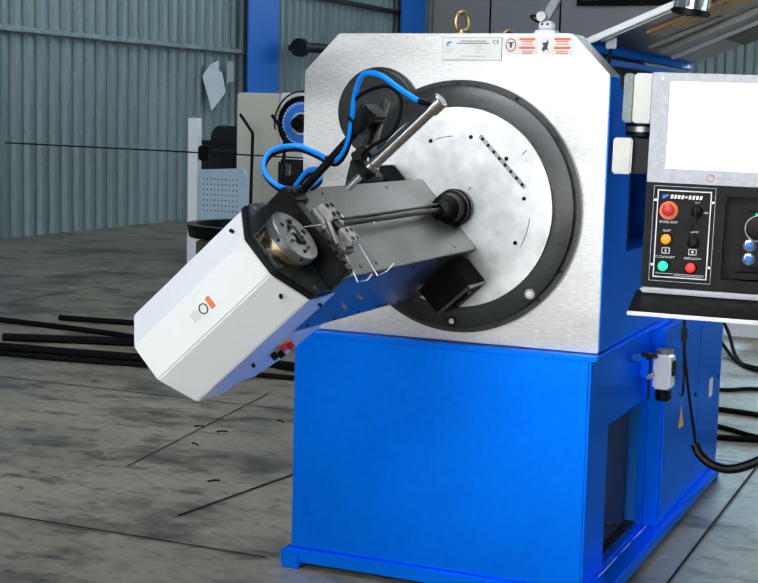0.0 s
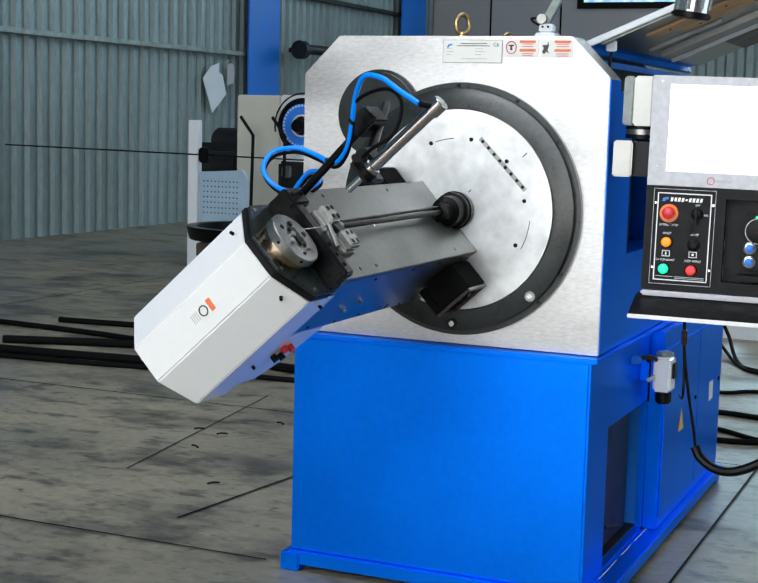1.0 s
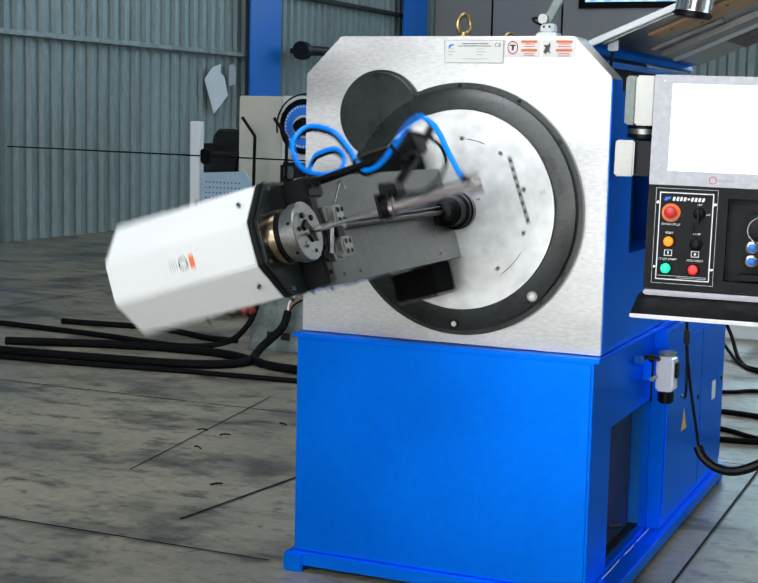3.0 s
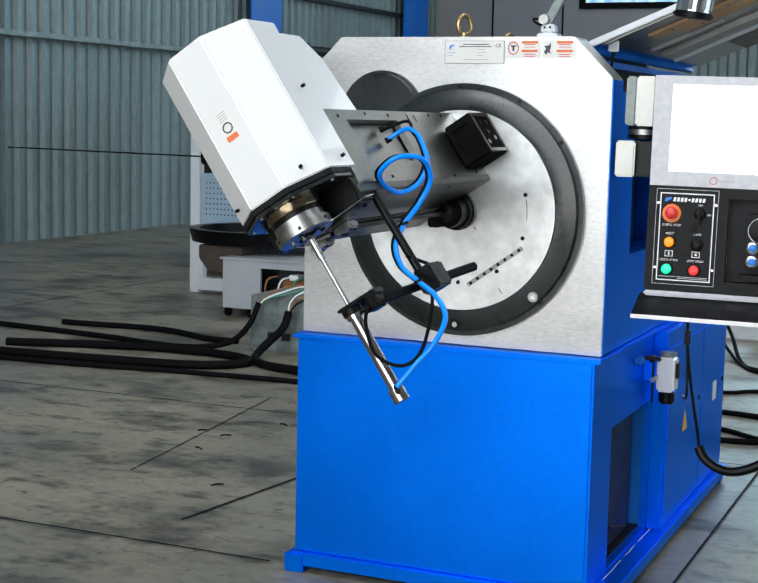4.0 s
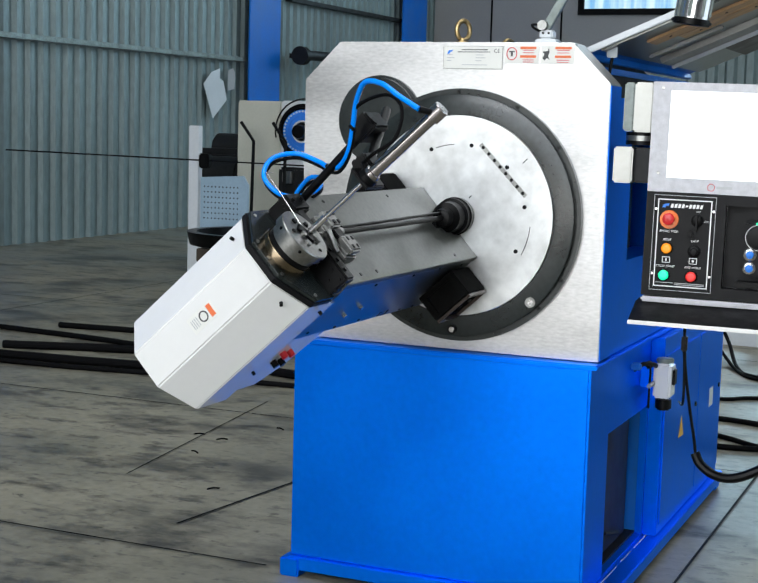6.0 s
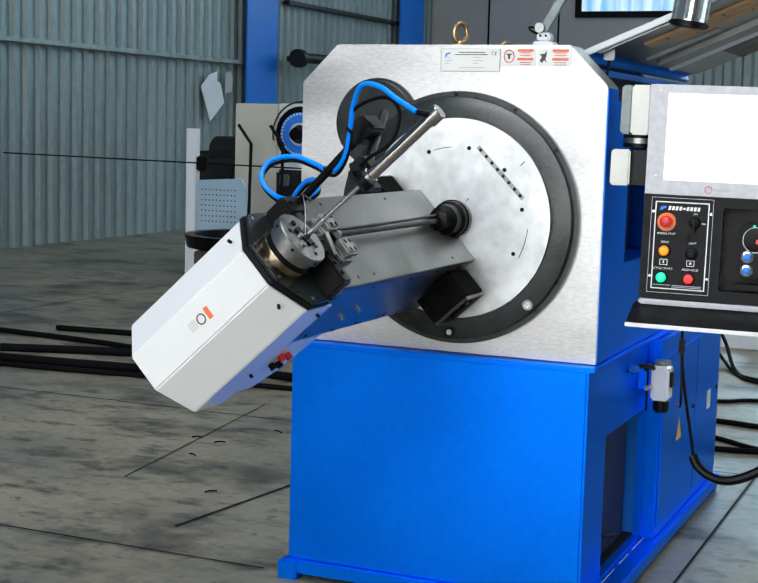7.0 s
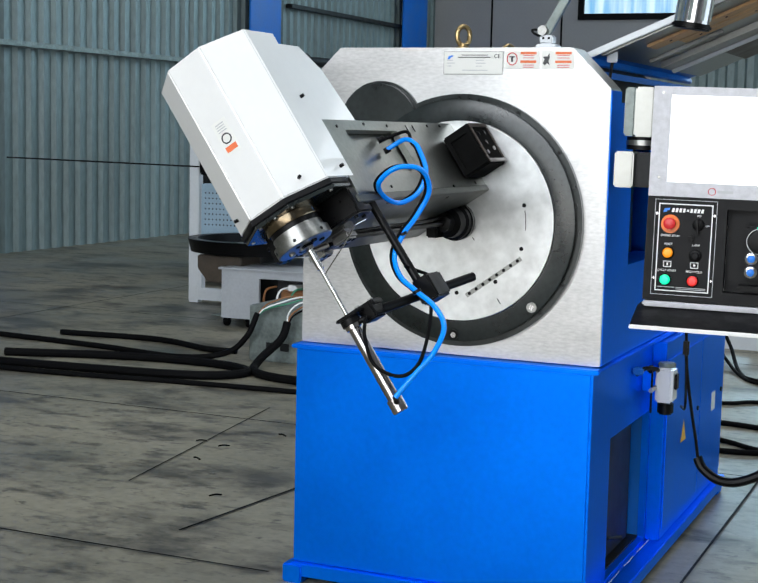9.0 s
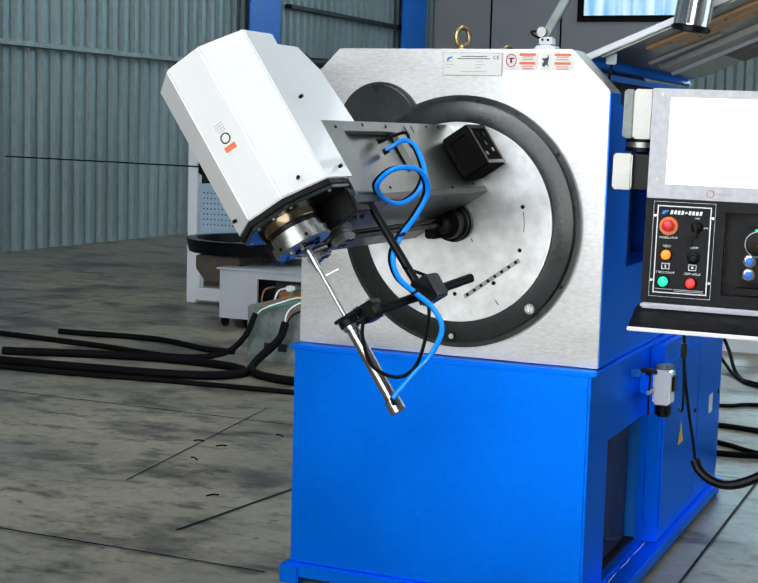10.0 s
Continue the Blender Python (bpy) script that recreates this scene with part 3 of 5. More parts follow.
# near-black box painted in for the shaded cavity beside the lid frame
part("lid_shade_box", box(0.10, 0.268, 0.81, 1.45, HB + 0.002, HT - 0.06, 0.003), DARKSTUFF, mc)
st = part("gas_strut", rod((0.292, 0.25, 1.325), (0.30, 0.25, 1.385), 0.004), BLACK, mc, "black gas strut holding the lid open")
part("strut_bracket", box(0.285, 0.312, 0.243, 0.249, 1.372, 1.40, 0.002), OFFWHITE, st)

# air filter bottle, cables and stickers at the side of the base
fb = thing("air_filter", pose(BX1 + 0.006, 0.47, 0.47), "white air filter unit with black bowl on blue machine", "filter unit")
part("bracket", box(-0.005, 0.034, 0.02, 0.05, 0.03, 0.09, 0.002), BLUE, fb)
part("body", box(0.034, 0.082, 0.0, 0.065, 0.005, 0.10, 0.006), WHITE, fb)
part("cap", rod((0.058, 0.034, 0.10), (0.058, 0.034, 0.112), 0.024, w=0.003), GALV, fb)
part("bowl", rod((0.058, 0.034, -0.03), (0.058, 0.034, 0.005), 0.022, w=0.005), BLACK, fb)
part("gauge", box(0.082, 0.089, 0.018, 0.050, 0.04, 0.085, 0.003), BLACK, fb)
part("pipe", tube([(0.02, -0.03, 0.105), (0.03, -0.02, 0.09), (0.03, -0.02, 0.04), (0.03, -0.02, -0.02)], 0.003), BLACK, fb)
part("pipe", tube([(0.0, -0.08, 0.09), (0.02, -0.06, 0.105), (0.04, -0.02, 0.10), (0.04, 0.01, 0.09)], 0.006), BLACK, fb)
part("tap", rod((0.035, -0.05, 0.045), (0.035, 0.02, 0.045), 0.006), GREY_STEEL, fb)
part("valve", box(-0.005, 0.022, -0.10, -0.08, 0.092, 0.112, 0.004), BLUE_DARK, fb)
part("valve", box(0.018, 0.036, -0.03, -0.01, 0.088, 0.108, 0.004), BLACK, fb)
part("outlet", tube([(0.05, 0.05, -0.02), (0.05, 0.09, -0.02), (0.045, 0.12, -0.015), (0.04, 0.135, 0.02), (0.04, 0.14, 0.06)], 0.004), BLACK, fb)
wt = bmesh.new()
vs = [wt.verts.new(p) for p in ((BX1 + 0.0445, 0.825, 0.295), (BX1 + 0.0445, 0.90, 0.295), (BX1 + 0.0445, 0.8625, 0.36))]
wt.faces.new(vs)
part("hazard_sticker", wt, YELLOW, mc, "yellow triangular warning sticker")
part("sticker", box(BX1 + 0.0442, BX1 + 0.0447, 1.29, 1.35, 0.31, 0.37, 0), PAPER, mc)

# ---- pendant control box ----
pd = thing("control_pendant", pose(0.460, -0.055, 0.003, 0, 0.8, 6), "pendant control box with display and lit push buttons", "control panel")
part("cabinet", box(0.0, 0.46, 0.0365, 0.12, 0.808, 1.302, 0.006), PALE, pd)
sf = part("screen_panel", frame_plate(0.0, 0.46, 1.052, 1.302, 0.0, 0.036, [(0.040, 0.42, 1.085, 1.283)]), PALE, pd, "pale grey screen surround", smooth=False)
part("display", box(0.040, 0.42, 0.006, 0.0118, 1.085, 1.283, 0), DISPLAY, pd, "brightly lit white display")
for x, z in ((0.022, 1.288), (0.022, 1.095)):
    part("screw", rod((x, 0.0, z), (x, -0.002, z), 0.0035, seg=12), GREY_STEEL, sf)
part("badge", tube([(0.143 + 0.008 * math.cos(k * math.pi / 10), -0.0006, 1.067 + 0.008 * math.sin(k * math.pi / 10)) for k in range(21)], 0.0008, seg=5, curved=False), REDINK, sf)
part("badge_print", box(0.155, 0.19, -0.0006, 0.0, 1.064, 1.070, 0), FAINT, sf)
kp = part("key_panel", frame_plate(0.0, 0.46, 0.812, 1.051, -0.002, 0.036, [(0.180, 0.40, 0.838, 1.028)]), PANEL_BLACK, pd, "black lower control panel", smooth=False)
part("recess", box(0.181, 0.399, 0.03, 0.0355, 0.839, 1.028, 0), PANEL_BLACK, kp)
kl = part("key_plate", box(0.018, 0.158, -0.005, -0.002, 0.8255, 1.0455, 0.001), PANEL_BLACK, pd, "black engraved key plate with white border")
part("border", frame_plate(0.027, 0.149, 0.8345, 1.0365, -0.0058, -0.0052, [(0.0295, 0.1465, 0.837, 1.034)]), LETTER, kl)
part("rim", frame_plate(0.018, 0.158, 0.8255, 1.0455, -0.0056, -0.0051, [(0.0192, 0.1568, 0.8267, 1.0443)]), FAINT, kl)
part("mark", prism([(0.040, 1.0245), (0.053, 1.0265), (0.051, 1.0205), (0.046, 1.0205), (0.044, 1.0165), (0.037, 1.0165)], "y", -0.006, -0.0052), BLUEINK, kl)
for k in range(9):
    x = 0.056 + k * 0.0082
    tall = (0.0015, 0.0032)[k == 4]
    part("brand_block", prism([(x, 1.0215 - 0.0045 + (tall - 0.0015) * 1.4), (x + 0.0056, 1.0215 - 0.0045 + (tall - 0.0015) * 1.4), (x + 0.0076, 1.0215 + 0.0045 - (tall - 0.0015) * 1.4), (x + 0.002, 1.0215 + 0.0045 - (tall - 0.0015) * 1.4)], "y", -0.006, -0.0052), LETTER, kl)


def button(x, z, mat, cap, label):
    b = part("push_button", lathe([(-0.005, 0.0145), (-0.009, 0.0145), (-0.010, 0.0125), (-0.0105, 0.0115)], seg=32, at=(x, 0, z)), BLACK, pd, label)
    part("lens", lathe([(-0.010, cap), (-0.016, cap), (-0.019, cap * 0.75), (-0.0195, cap * 0.3)], seg=32, at=(x, 0, z)), mat, b)


es = part("stop_button", lathe([(-0.005, 0.020), (-0.009, 0.0215), (-0.011, 0.0205)], seg=36, at=(0.055, 0, 0.9895)), ORANGEP, pd, "red emergency stop button on an orange collar")
part("mushroom", lathe([(-0.011, 0.011), (-0.022, 0.012), (-0.025, 0.0135), (-0.031, 0.0135), (-0.033, 0.010)], seg=36, at=(0.055, 0, 0.9915)), RED, es)
button(0.053, 0.9235, AMBERLAMP, 0.0115, "amber illuminated reset button")
button(0.050, 0.8615, GREENLAMP, 0.0115, "green illuminated cycle start button")
button(0.112, 0.8615, REDLAMP, 0.0115, "red illuminated feed hold button")
button(0.115, 0.9195, PANEL_BLACK, 0.009, "black unlit button")
ks = part("key_switch", lathe([(-0.005, 0.0135), (-0.010, 0.0135), (-0.012, 0.010)], seg=28, at=(0.118, 0, 0.9905)), BLACK, pd, "black key switch with hanging key")
part("key", box(0.116, 0.120, -0.03, -0.012, 0.9675, 1.0025, 0.001), BLACK, ks)
part("key_fob", box(0.098, 0.110, -0.016, -0.008, 0.9505, 0.9675, 0.003), BLACK, ks)
for body, x, z, s in (("EMERG STOP", 0.055, 0.9625, 0.0072), ("RESET", 0.053, 0.943, 0.0070), ("LAMP", 0.115, 0.943, 0.0070), ("CYCLE START", 0.052, 0.882, 0.0070), ("FEED HOLD", 0.114, 0.882, 0.0070), ("OFF", 0.118, 1.01, 0.006), ("ON", 0.138, 0.9885, 0.006)):
    writing("writing", body, s, pose(x, -0.0056, z, 90), LETTER, kl, shear=0.2)
for x in (0.053, 0.114):
    part("pictogram", frame_plate(x - 0.009, x + 0.009, 0.89, 0.904, -0.006, -0.0052, [(x - 0.0075, x + 0.0075, 0.8915, 0.9025)]), LETTER, kl)
part("pictogram_bar", box(0.0515, 0.0545, -0.006, -0.0052, 0.8935, 0.9005, 0), LETTER, kl)
part("pictogram_dot", lathe([(-0.0052, 0.003), (-0.006, 0.003)], seg=12, at=(0.114, 0, 0.897)), LETTER, kl)
for a, b, z in ((0.032, 0.072, 0.844), (0.075, 0.142, 0.844), (0.075, 0.142, 0.8405)):
    part("print_line", box(a, b, -0.006, -0.0052, z - 0.0008, z + 0.0008, 0), FAINT, kl)
for x, z in ((0.0235, 1.0125), (0.153, 1.0125), (0.0235, 0.8635), (0.153, 0.8635)):
    part("screw", rod((x, -0.005, z), (x, -0.007, z), 0.003, seg=10), CHROME, kl)
rm = part("remote_unit", box(0.225, 0.36, -0.012, 0.028, 0.872, 0.996, 0.006), PANEL_BLACK, pd, "black handheld remote unit in its recess")
part("dial", lathe([(-0.012, 0.026), (-0.020, 0.025), (-0.021, 0.018)], seg=40, at=(0.256, 0, 0.960)), BLACK, rm)
part("dial_scale", tube([(0.256 + 0.0285 * math.cos(k * math.pi / 16), -0.0125, 0.960 + 0.0285 * math.sin(k * math.pi / 16)) for k in range(33)], 0.0008, seg=5, curved=False), LETTER, rm)
part("indicator", lathe([(-0.020, 0.006), (-0.026, 0.005)], seg=16, at=(0.262, 0, 0.957)), REDLAMP, rm)
part("indicator", lathe([(-0.012, 0.003), (-0.015, 0.002)], seg=12, at=(0.251, 0, 0.9915)), GREENLAMP, rm)
for z in (0.921, 0.890):
    k = part("knob", lathe([(-0.012, 0.0145), (-0.016, 0.0145), (-0.018, 0.011)], seg=28, at=(0.240, 0, z)), CHROME, rm)
    part("knob_cap", lathe([(-0.018, 0.009), (-0.026, 0.008), (-0.028, 0.004)], seg=24, at=(0.240, 0, z)), BLUEINK, k)
    k = part("knob", lathe([(-0.012, 0.0145), (-0.016, 0.0145), (-0.018, 0.011)], seg=28, at=(0.290, 0, z)), CHROME, rm)
part("remote_ledge", box(0.212, 0.38, -0.016, 0.028, 0.845, 0.858, 0.003), BLACK, pd)
part("lower_trim", box(0.0, 0.46, -0.004, 0.12, 0.796, 0.809, 0.004), PALE, pd)
tr = part("tray", prism([(-0.115, 0.758), (-0.115, 0.7635), (0.01, 0.796), (0.10, 0.796), (0.10, 0.790), (0.01, 0.789)], "x", -0.012, 0.46, 0.001), PANEL_BLACK, pd, "black keyboard tray with a white front edge")
part("tray_edge", box(-0.012, 0.46, -0.119, -0.1155, 0.756, 0.7655, 0.001), WHITE, tr)
# carrier arm of the pendant
part("carrier", box(-0.046, -0.002, 0.03, 0.13, 1.185, 1.300, 0.004), SATIN, pd, "bright steel carrier block")
# shaded face of the bright block, painted as a separate darker box
part("carrier_shaded_face", box(-0.072, -0.0465, 0.045, 0.13, 1.186, 1.299, 0.004), GALV, pd)
part("swivel", rod((-0.03, 0.085, 1.155), (-0.03, 0.085, 1.185), 0.038, seg=36), BLACK, pd)
part("swivel_band", rod((-0.03, 0.085, 1.165), (-0.03, 0.085, 1.177), 0.0388, seg=36), GREY_STEEL, pd)
part("carrier", box(-0.087, -0.042, 0.03, 0.13, 1.066, 1.150, 0.004), SATIN, pd)
# lower block's shaded face, again a darker box beside the bright one
part("carrier_shaded_face", box(-0.0415, -0.002, 0.055, 0.13, 1.067, 1.149, 0.004), DARKSTUFF, pd)
cb = part("cable", tube([(0.10, 0.06, 0.792), (0.10, 0.065, 0.72), (0.106, 0.07, 0.64), (0.12, 0.08, 0.55), (0.135, 0.09, 0.47), (0.142, 0.095, 0.425)], 0.0036), BLACK, pd, "black pendant cable with a ferrite bead")
part("ferrite", box(0.094, 0.108, 0.058, 0.073, 0.675, 0.715, 0.004), BLACK, cb)
part("cable", tube([(0.10, 0.066, 0.70), (0.105, 0.07, 0.62), (0.105, 0.08, 0.55), (0.085, 0.2, 0.53)], 0.003), BLACK, pd)
part("cable_sleeve", tube([(0.14, 0.095, 0.43), (0.155, 0.09, 0.405), (0.19, 0.08, 0.385), (0.235, 0.07, 0.385), (0.29, 0.07, 0.41), (0.34, 0.07, 0.45)], 0.0115), BLACK, pd, "black spiral wrapped cable bundle")

# ---- work lamp on the head ----
wlamp = thing("work_lamp", pose(0.178, 0.08, HT), "cylindrical work lamp on a white jointed arm, unlit", "lamp")
part("base", box(-0.024, 0.028, -0.02, 0.03, 0.0, 0.012, 0.003), OFFWHITE, wlamp)
part("clamp", box(-0.016, 0.018, -0.014, 0.02, 0.012, 0.034, 0.004), OFFWHITE, wlamp)
for x in (-0.006, 0.008):
    part("screw", rod((x, -0.015, 0.026), (x, -0.013, 0.026), 0.003, seg=10), BLACK, wlamp)
part("joint", rod((-0.008, -0.02, 0.045), (-0.008, 0.02, 0.045), 0.012), GREY_STEEL, wlamp)
part("arm", prism([(-0.018, 0.034), (0.006, 0.034), (0.06, 0.13), (0.16, 0.20), (0.15, 0.215), (0.045, 0.145)], "y", -0.006, 0.012, 0.002), GALV, wlamp)
part("arm_link", rod((0.15, 0.003, 0.205), (0.31, 0.02, 0.14), 0.009), GALV, wlamp)
part("cord", tube([(-0.016, 0.0, 0.03), (-0.03, -0.01, 0.038), (-0.036, -0.01, 0.046), (-0.02, -0.012, 0.046), (-0.005, -0.01, 0.04)], 0.003), BLACK, wlamp)
la, lb = Vector((0.345, 0.02, 0.048)), Vector((0.365, 0.02, 0.19))
hd = part("lamp_head", rod(la + (lb - la) * 0.08, lb, 0.04, seg=36, w=0.003), CHROME, wlamp, "bright aluminium lamp tube")
part("lens_ring", rod(la, la + (lb - la) * 0.1, 0.047, seg=36, w=0.004), BLACK, hd)
for k in range(8):
    a = radians(k * 45)
    o = Vector((0.04 * math.cos(a), 0.04 * math.sin(a), 0))
    part("fin", rod(la + (lb - la) * 0.12 + o, lb + o, 0.004, seg=8), GALV, hd)

# ---- turning bend head: x across, y along the wire axis, z along the bending axis ----
ARM_A, ARM_B = 47.5, 146.26
arm = thing("bending_head", pose(0, 0, AXIS, 0, ARM_A, 0), "turning bend head with white motor cover, steel beam and air cylinder", "machine arm")
fd = part("face_disc", lathe([(-0.014, 0.2455), (-0.030, 0.2455), (-0.031, 0.2445)], seg=128), DISC, arm, "bright turned steel face disc")


def on_disc(x, z):
    """A place on the disc, given as it stands in the first position."""
    c, s = math.cos(radians(ARM_A)), math.sin(radians(ARM_A))
    return x * c - z * s, x * s + z * c


for x, z in ((-0.0715, 0.1605), (0.033, 0.1731), (0.1255, 0.1235), (0.1736, 0.0299), (0.1555, -0.078), (-0.1, -0.15)):
    u, n = on_disc(x, z)
    part("screw_hole", lathe([(-0.0305, 0.0052), (-0.0325, 0.0052), (-0.0325, 0.003)], seg=14, at=(u, 0, n)), BLACK, fd)
p, q = [Vector((on_disc(*a)[0], -0.0312, on_disc(*a)[1])) for a in ((0.056, 0.177), (0.1755, 0.0555))]
across = (q - p).normalized().cross(Vector((0, 1, 0))) * 0.0055
sl = bmesh.new()
sl.faces.new([sl.verts.new(v + Vector((0, -0.0006, 0))) for v in (p - across, p + across, q + across, q - across)])
slot = part("slot", sl, GREY_STEEL, fd, "row of small holes in a milled slot")
for k in range(8):
    v = p.lerp(q, (k + 0.5) / 8)
    part("slot_hole", rod(v + Vector((0, -0.0008, 0)), v + Vector((0, -0.002, 0)), 0.0042, seg=12), BLACK, slot)
for r, a0, a1 in ((0.19, -5, -27), (0.175, 94, 110)):
    pts = [(on_disc(r * math.cos(radians(a0 + (a1 - a0) * k / 8)), r * math.sin(radians(a0 + (a1 - a0) * k / 8)))) for k in range(9)]
    part("engraved_arc", tube([(u, -0.0312, n) for u, n in pts], 0.0009, seg=5, curved=False), BLACK, fd)
for x0, z0, x1, z1 in ((0.165, 0.135, 0.176, 0.146), (0.031, 0.045, 0.037, 0.052)):
    (u0, n0), (u1, n1) = on_disc(x0, z0), on_disc(x1, z1)
    part("engraved_mark", tube([(u0, -0.0312, n0), (u1, -0.0312, n1)], 0.0012, seg=5, curved=False), BLACK, fd)

# beam
BU, BN0, BN1 = 0.112, -0.212, -0.022
part("top_plate", box(-BU, BU, -0.79, -0.032, BN1 - 0.016, BN1, 0.0015), DECK, arm, "ground steel deck plate")
sp = part("side_plate", box(0.096, BU - 0.0015, -0.775, -0.032, BN0, BN1 - 0.0165, 0.0015), PLATE, arm, "steel side plate of the beam")
hole = frame_plate(-0.775, -0.032, BN0, BN1 - 0.0165, -0.0145, 0.0, [(-0.668, -0.40, -0.188, -0.085)])
bmesh.ops.rotate(hole, matrix=Matrix.Rotation(radians(90), 3, "Z"), verts=hole.verts[:])
bmesh.ops.translate(hole, vec=(-BU + 0.0015, 0, 0), verts=hole.verts[:])
part("inner_plate", box(-0.092, -0.088, -0.70, -0.37, -0.1995, -0.05, 0), PLATE, arm, "thin inner sheet behind the service window")
sp2 = part("side_plate", hole, PLATE, arm, "steel side plate with a service window", smooth=False)
part("back_plate", box(-0.095, 0.095, -0.775, -0.032, BN0, BN0 + 0.012, 0), PLATE, arm)
part("mount_flange", box(-0.095, 0.095, -0.05, -0.032, BN0 + 0.0125, BN1 - 0.0165, 0), PLATE, arm)
for u, y in ((-0.094, -0.62), (-0.094, -0.28), (0.094, -0.62), (0.094, -0.16), (0.094, -0.70)):
    part("screw", rod((u, y, BN1 - 0.001), (u, y, BN1 + 0.001), 0.0042, seg=12), BLACK, arm)
for s in (-1, 1):
    for y, n in ((-0.70, -0.196), (-0.56, -0.203), (-0.44, -0.20), (-0.20, -0.203), (-0.12, -0.203), (-0.60, -0.05), (-0.25, -0.04), (-0.1, -0.045), (-0.40, -0.045)):
        part("screw", rod((s * (BU - 0.002), y, n), (s * (BU + 0.0005), y, n), 0.0036, seg=10), BLACK, arm)
    for y, w_ in ((-0.34, 0.02), (-0.30, 0.02)):
        part("cable_clip", box(min(s * BU, s * (BU + 0.002)), max(s * BU, s * (BU + 0.002)), y, y + 0.003, -0.202, -0.185, 0.0005), BLACK, arm)
part("fitting", rod((0.111, -0.60, -0.15), (0.119, -0.60, -0.15), 0.0045, seg=10), CHROME, arm)
part("fitting", rod((0.111, -0.55, -0.13), (0.119, -0.55, -0.13), 0.0045, seg=10), CHROME, arm)
# dark stop blocks by the disc
for s in (-1, 1):
    a, b = sorted((s * 0.114, s * 0.185))
    k = part("stop_block", box(a, b, -0.155, -0.035, -0.165, -0.055, 0.003), MATT_BLACK, arm, "black oxide steel stop block with screws")
    e0, e1 = sorted((s * 0.185, s * 0.188))
    part("block_face", frame_plate(a + 0.002, b - 0.002, -0.16, -0.06, -0.162, -0.156, [(a + 0.014, b - 0.014, -0.145, -0.075)]), MATT_BLACK, k)
    for y0, y1, n0, n1 in ((-0.154, -0.036, -0.067, -0.057), (-0.154, -0.036, -0.163, -0.153), (-0.154, -0.146, -0.152, -0.068), (-0.044, -0.036, -0.152, -0.068)):
        part("face_rim", box(e0, e1 + 0.004 if s > 0 else e1, y0, y1, n0, n1, 0.001), RUSTY, k, "browned raised rim")
    for y, n in ((-0.125, -0.085), (-0.070, -0.095), (-0.118, -0.135), (-0.075, -0.138), (-0.098, -0.112)):
        part("screw", rod((s * 0.1845, y, n), (s * 0.1875, y, n), 0.0055, seg=10), GREY_STEEL if n > -0.1 else BLACK, k)

# motor housing
CN0, CN1 = -0.416, -0.078
cover = [(-BU, -0.752), (-BU, -0.872), (-0.0415, -0.943), (0.0415, -0.943), (BU, -0.872), (BU, -0.752)]
mcov = part("motor_cover", prism(cover, "z", CN0, CN1, 0.003), WHITE, arm, "white enamelled folded motor cover")
rear = [(-0.7515, CN0 + 0.02), (-0.65, CN0 + 0.02), (-0.60, -0.34), (-0.575, -0.2125), (-0.7515, -0.2125)]
part("rear_cover", prism(rear, "x", -0.106, 0.106, 0.002), WHITE, arm, "white folded rear cover")
fe = [(-BU - 0.002, -0.795), (-BU - 0.002, -0.873), (-0.042, -0.946), (0.042, -0.946), (BU + 0.002, -0.873), (BU + 0.002, -0.795)]
part("flange_plate", prism(fe, "z", -0.0775, -0.066, 0.001), PANEL_BLACK, arm, "dark flange plate")
fl2 = [(-BU, -0.792), (-BU, -0.868), (-0.041, -0.940), (0.041, -0.940), (BU, -0.868), (BU, -0.792)]
part("flange_face", prism(fl2, "z", -0.0655, -0.058, 0.001), RING, arm)
for u, y in ((-0.1, -0.862), (0.1, -0.862), (-0.04, -0.925), (0.04, -0.925), (0.0, -0.93)):
    part("screw", rod((u, y, -0.060), (u, y, -0.056), 0.004, seg=10), GREY_STEEL, arm)
for u, y, n in ((-0.078, -0.916, -0.10), (0.078, -0.916, -0.10), (-0.115, -0.80, -0.10), (-0.115, -0.80, -0.26), (0.115, -0.80, -0.10), (0.115, -0.80, -0.30)):
    part("knurled_screw", rod((u, y, n), (u * 1.07, y - (0.006 if abs(u) < 0.1 else 0), n), 0.0036, seg=12), BLACK, mcov)
for u, y, n in ((BU + 0.002, -0.70, -0.30), (BU + 0.002, -0.70, -0.27)):
    part("socket", rod((u - 0.01, y, n), (u + 0.006, y, n), 0.0075, seg=16), RED if n > -0.29 else BLACK, arm)
    part("socket", rod((u - 0.01, y + 0.03, n), (u + 0.006, y + 0.03, n), 0.0075, seg=16), RED if n > -0.29 else BLACK, arm)
# logo label on the cover
lb_ = part("label", box(-0.017, 0.017, -0.9436, -0.9432, -0.275, -0.205, 0), PAPER, mcov, "white label with orange block and dark ring")
part("label_block", box(-0.013, 0.013, -0.9442, -0.9437, -0.222, -0.211, 0), ORANGE, lb_)
part("label_ring", tube([(0.010 * math.cos(k * math.pi / 10), -0.944, -0.237 + 0.0095 * math.sin(k * math.pi / 10)) for k in range(21)], 0.0014, seg=6, curved=False), INK, lb_)
for n in (-0.253, -0.258, -0.263, -0.268):
    part("print_line", box(-0.010, 0.010, -0.9442, -0.9437, n - 0.0009, n + 0.0009, 0), FAINT, lb_)

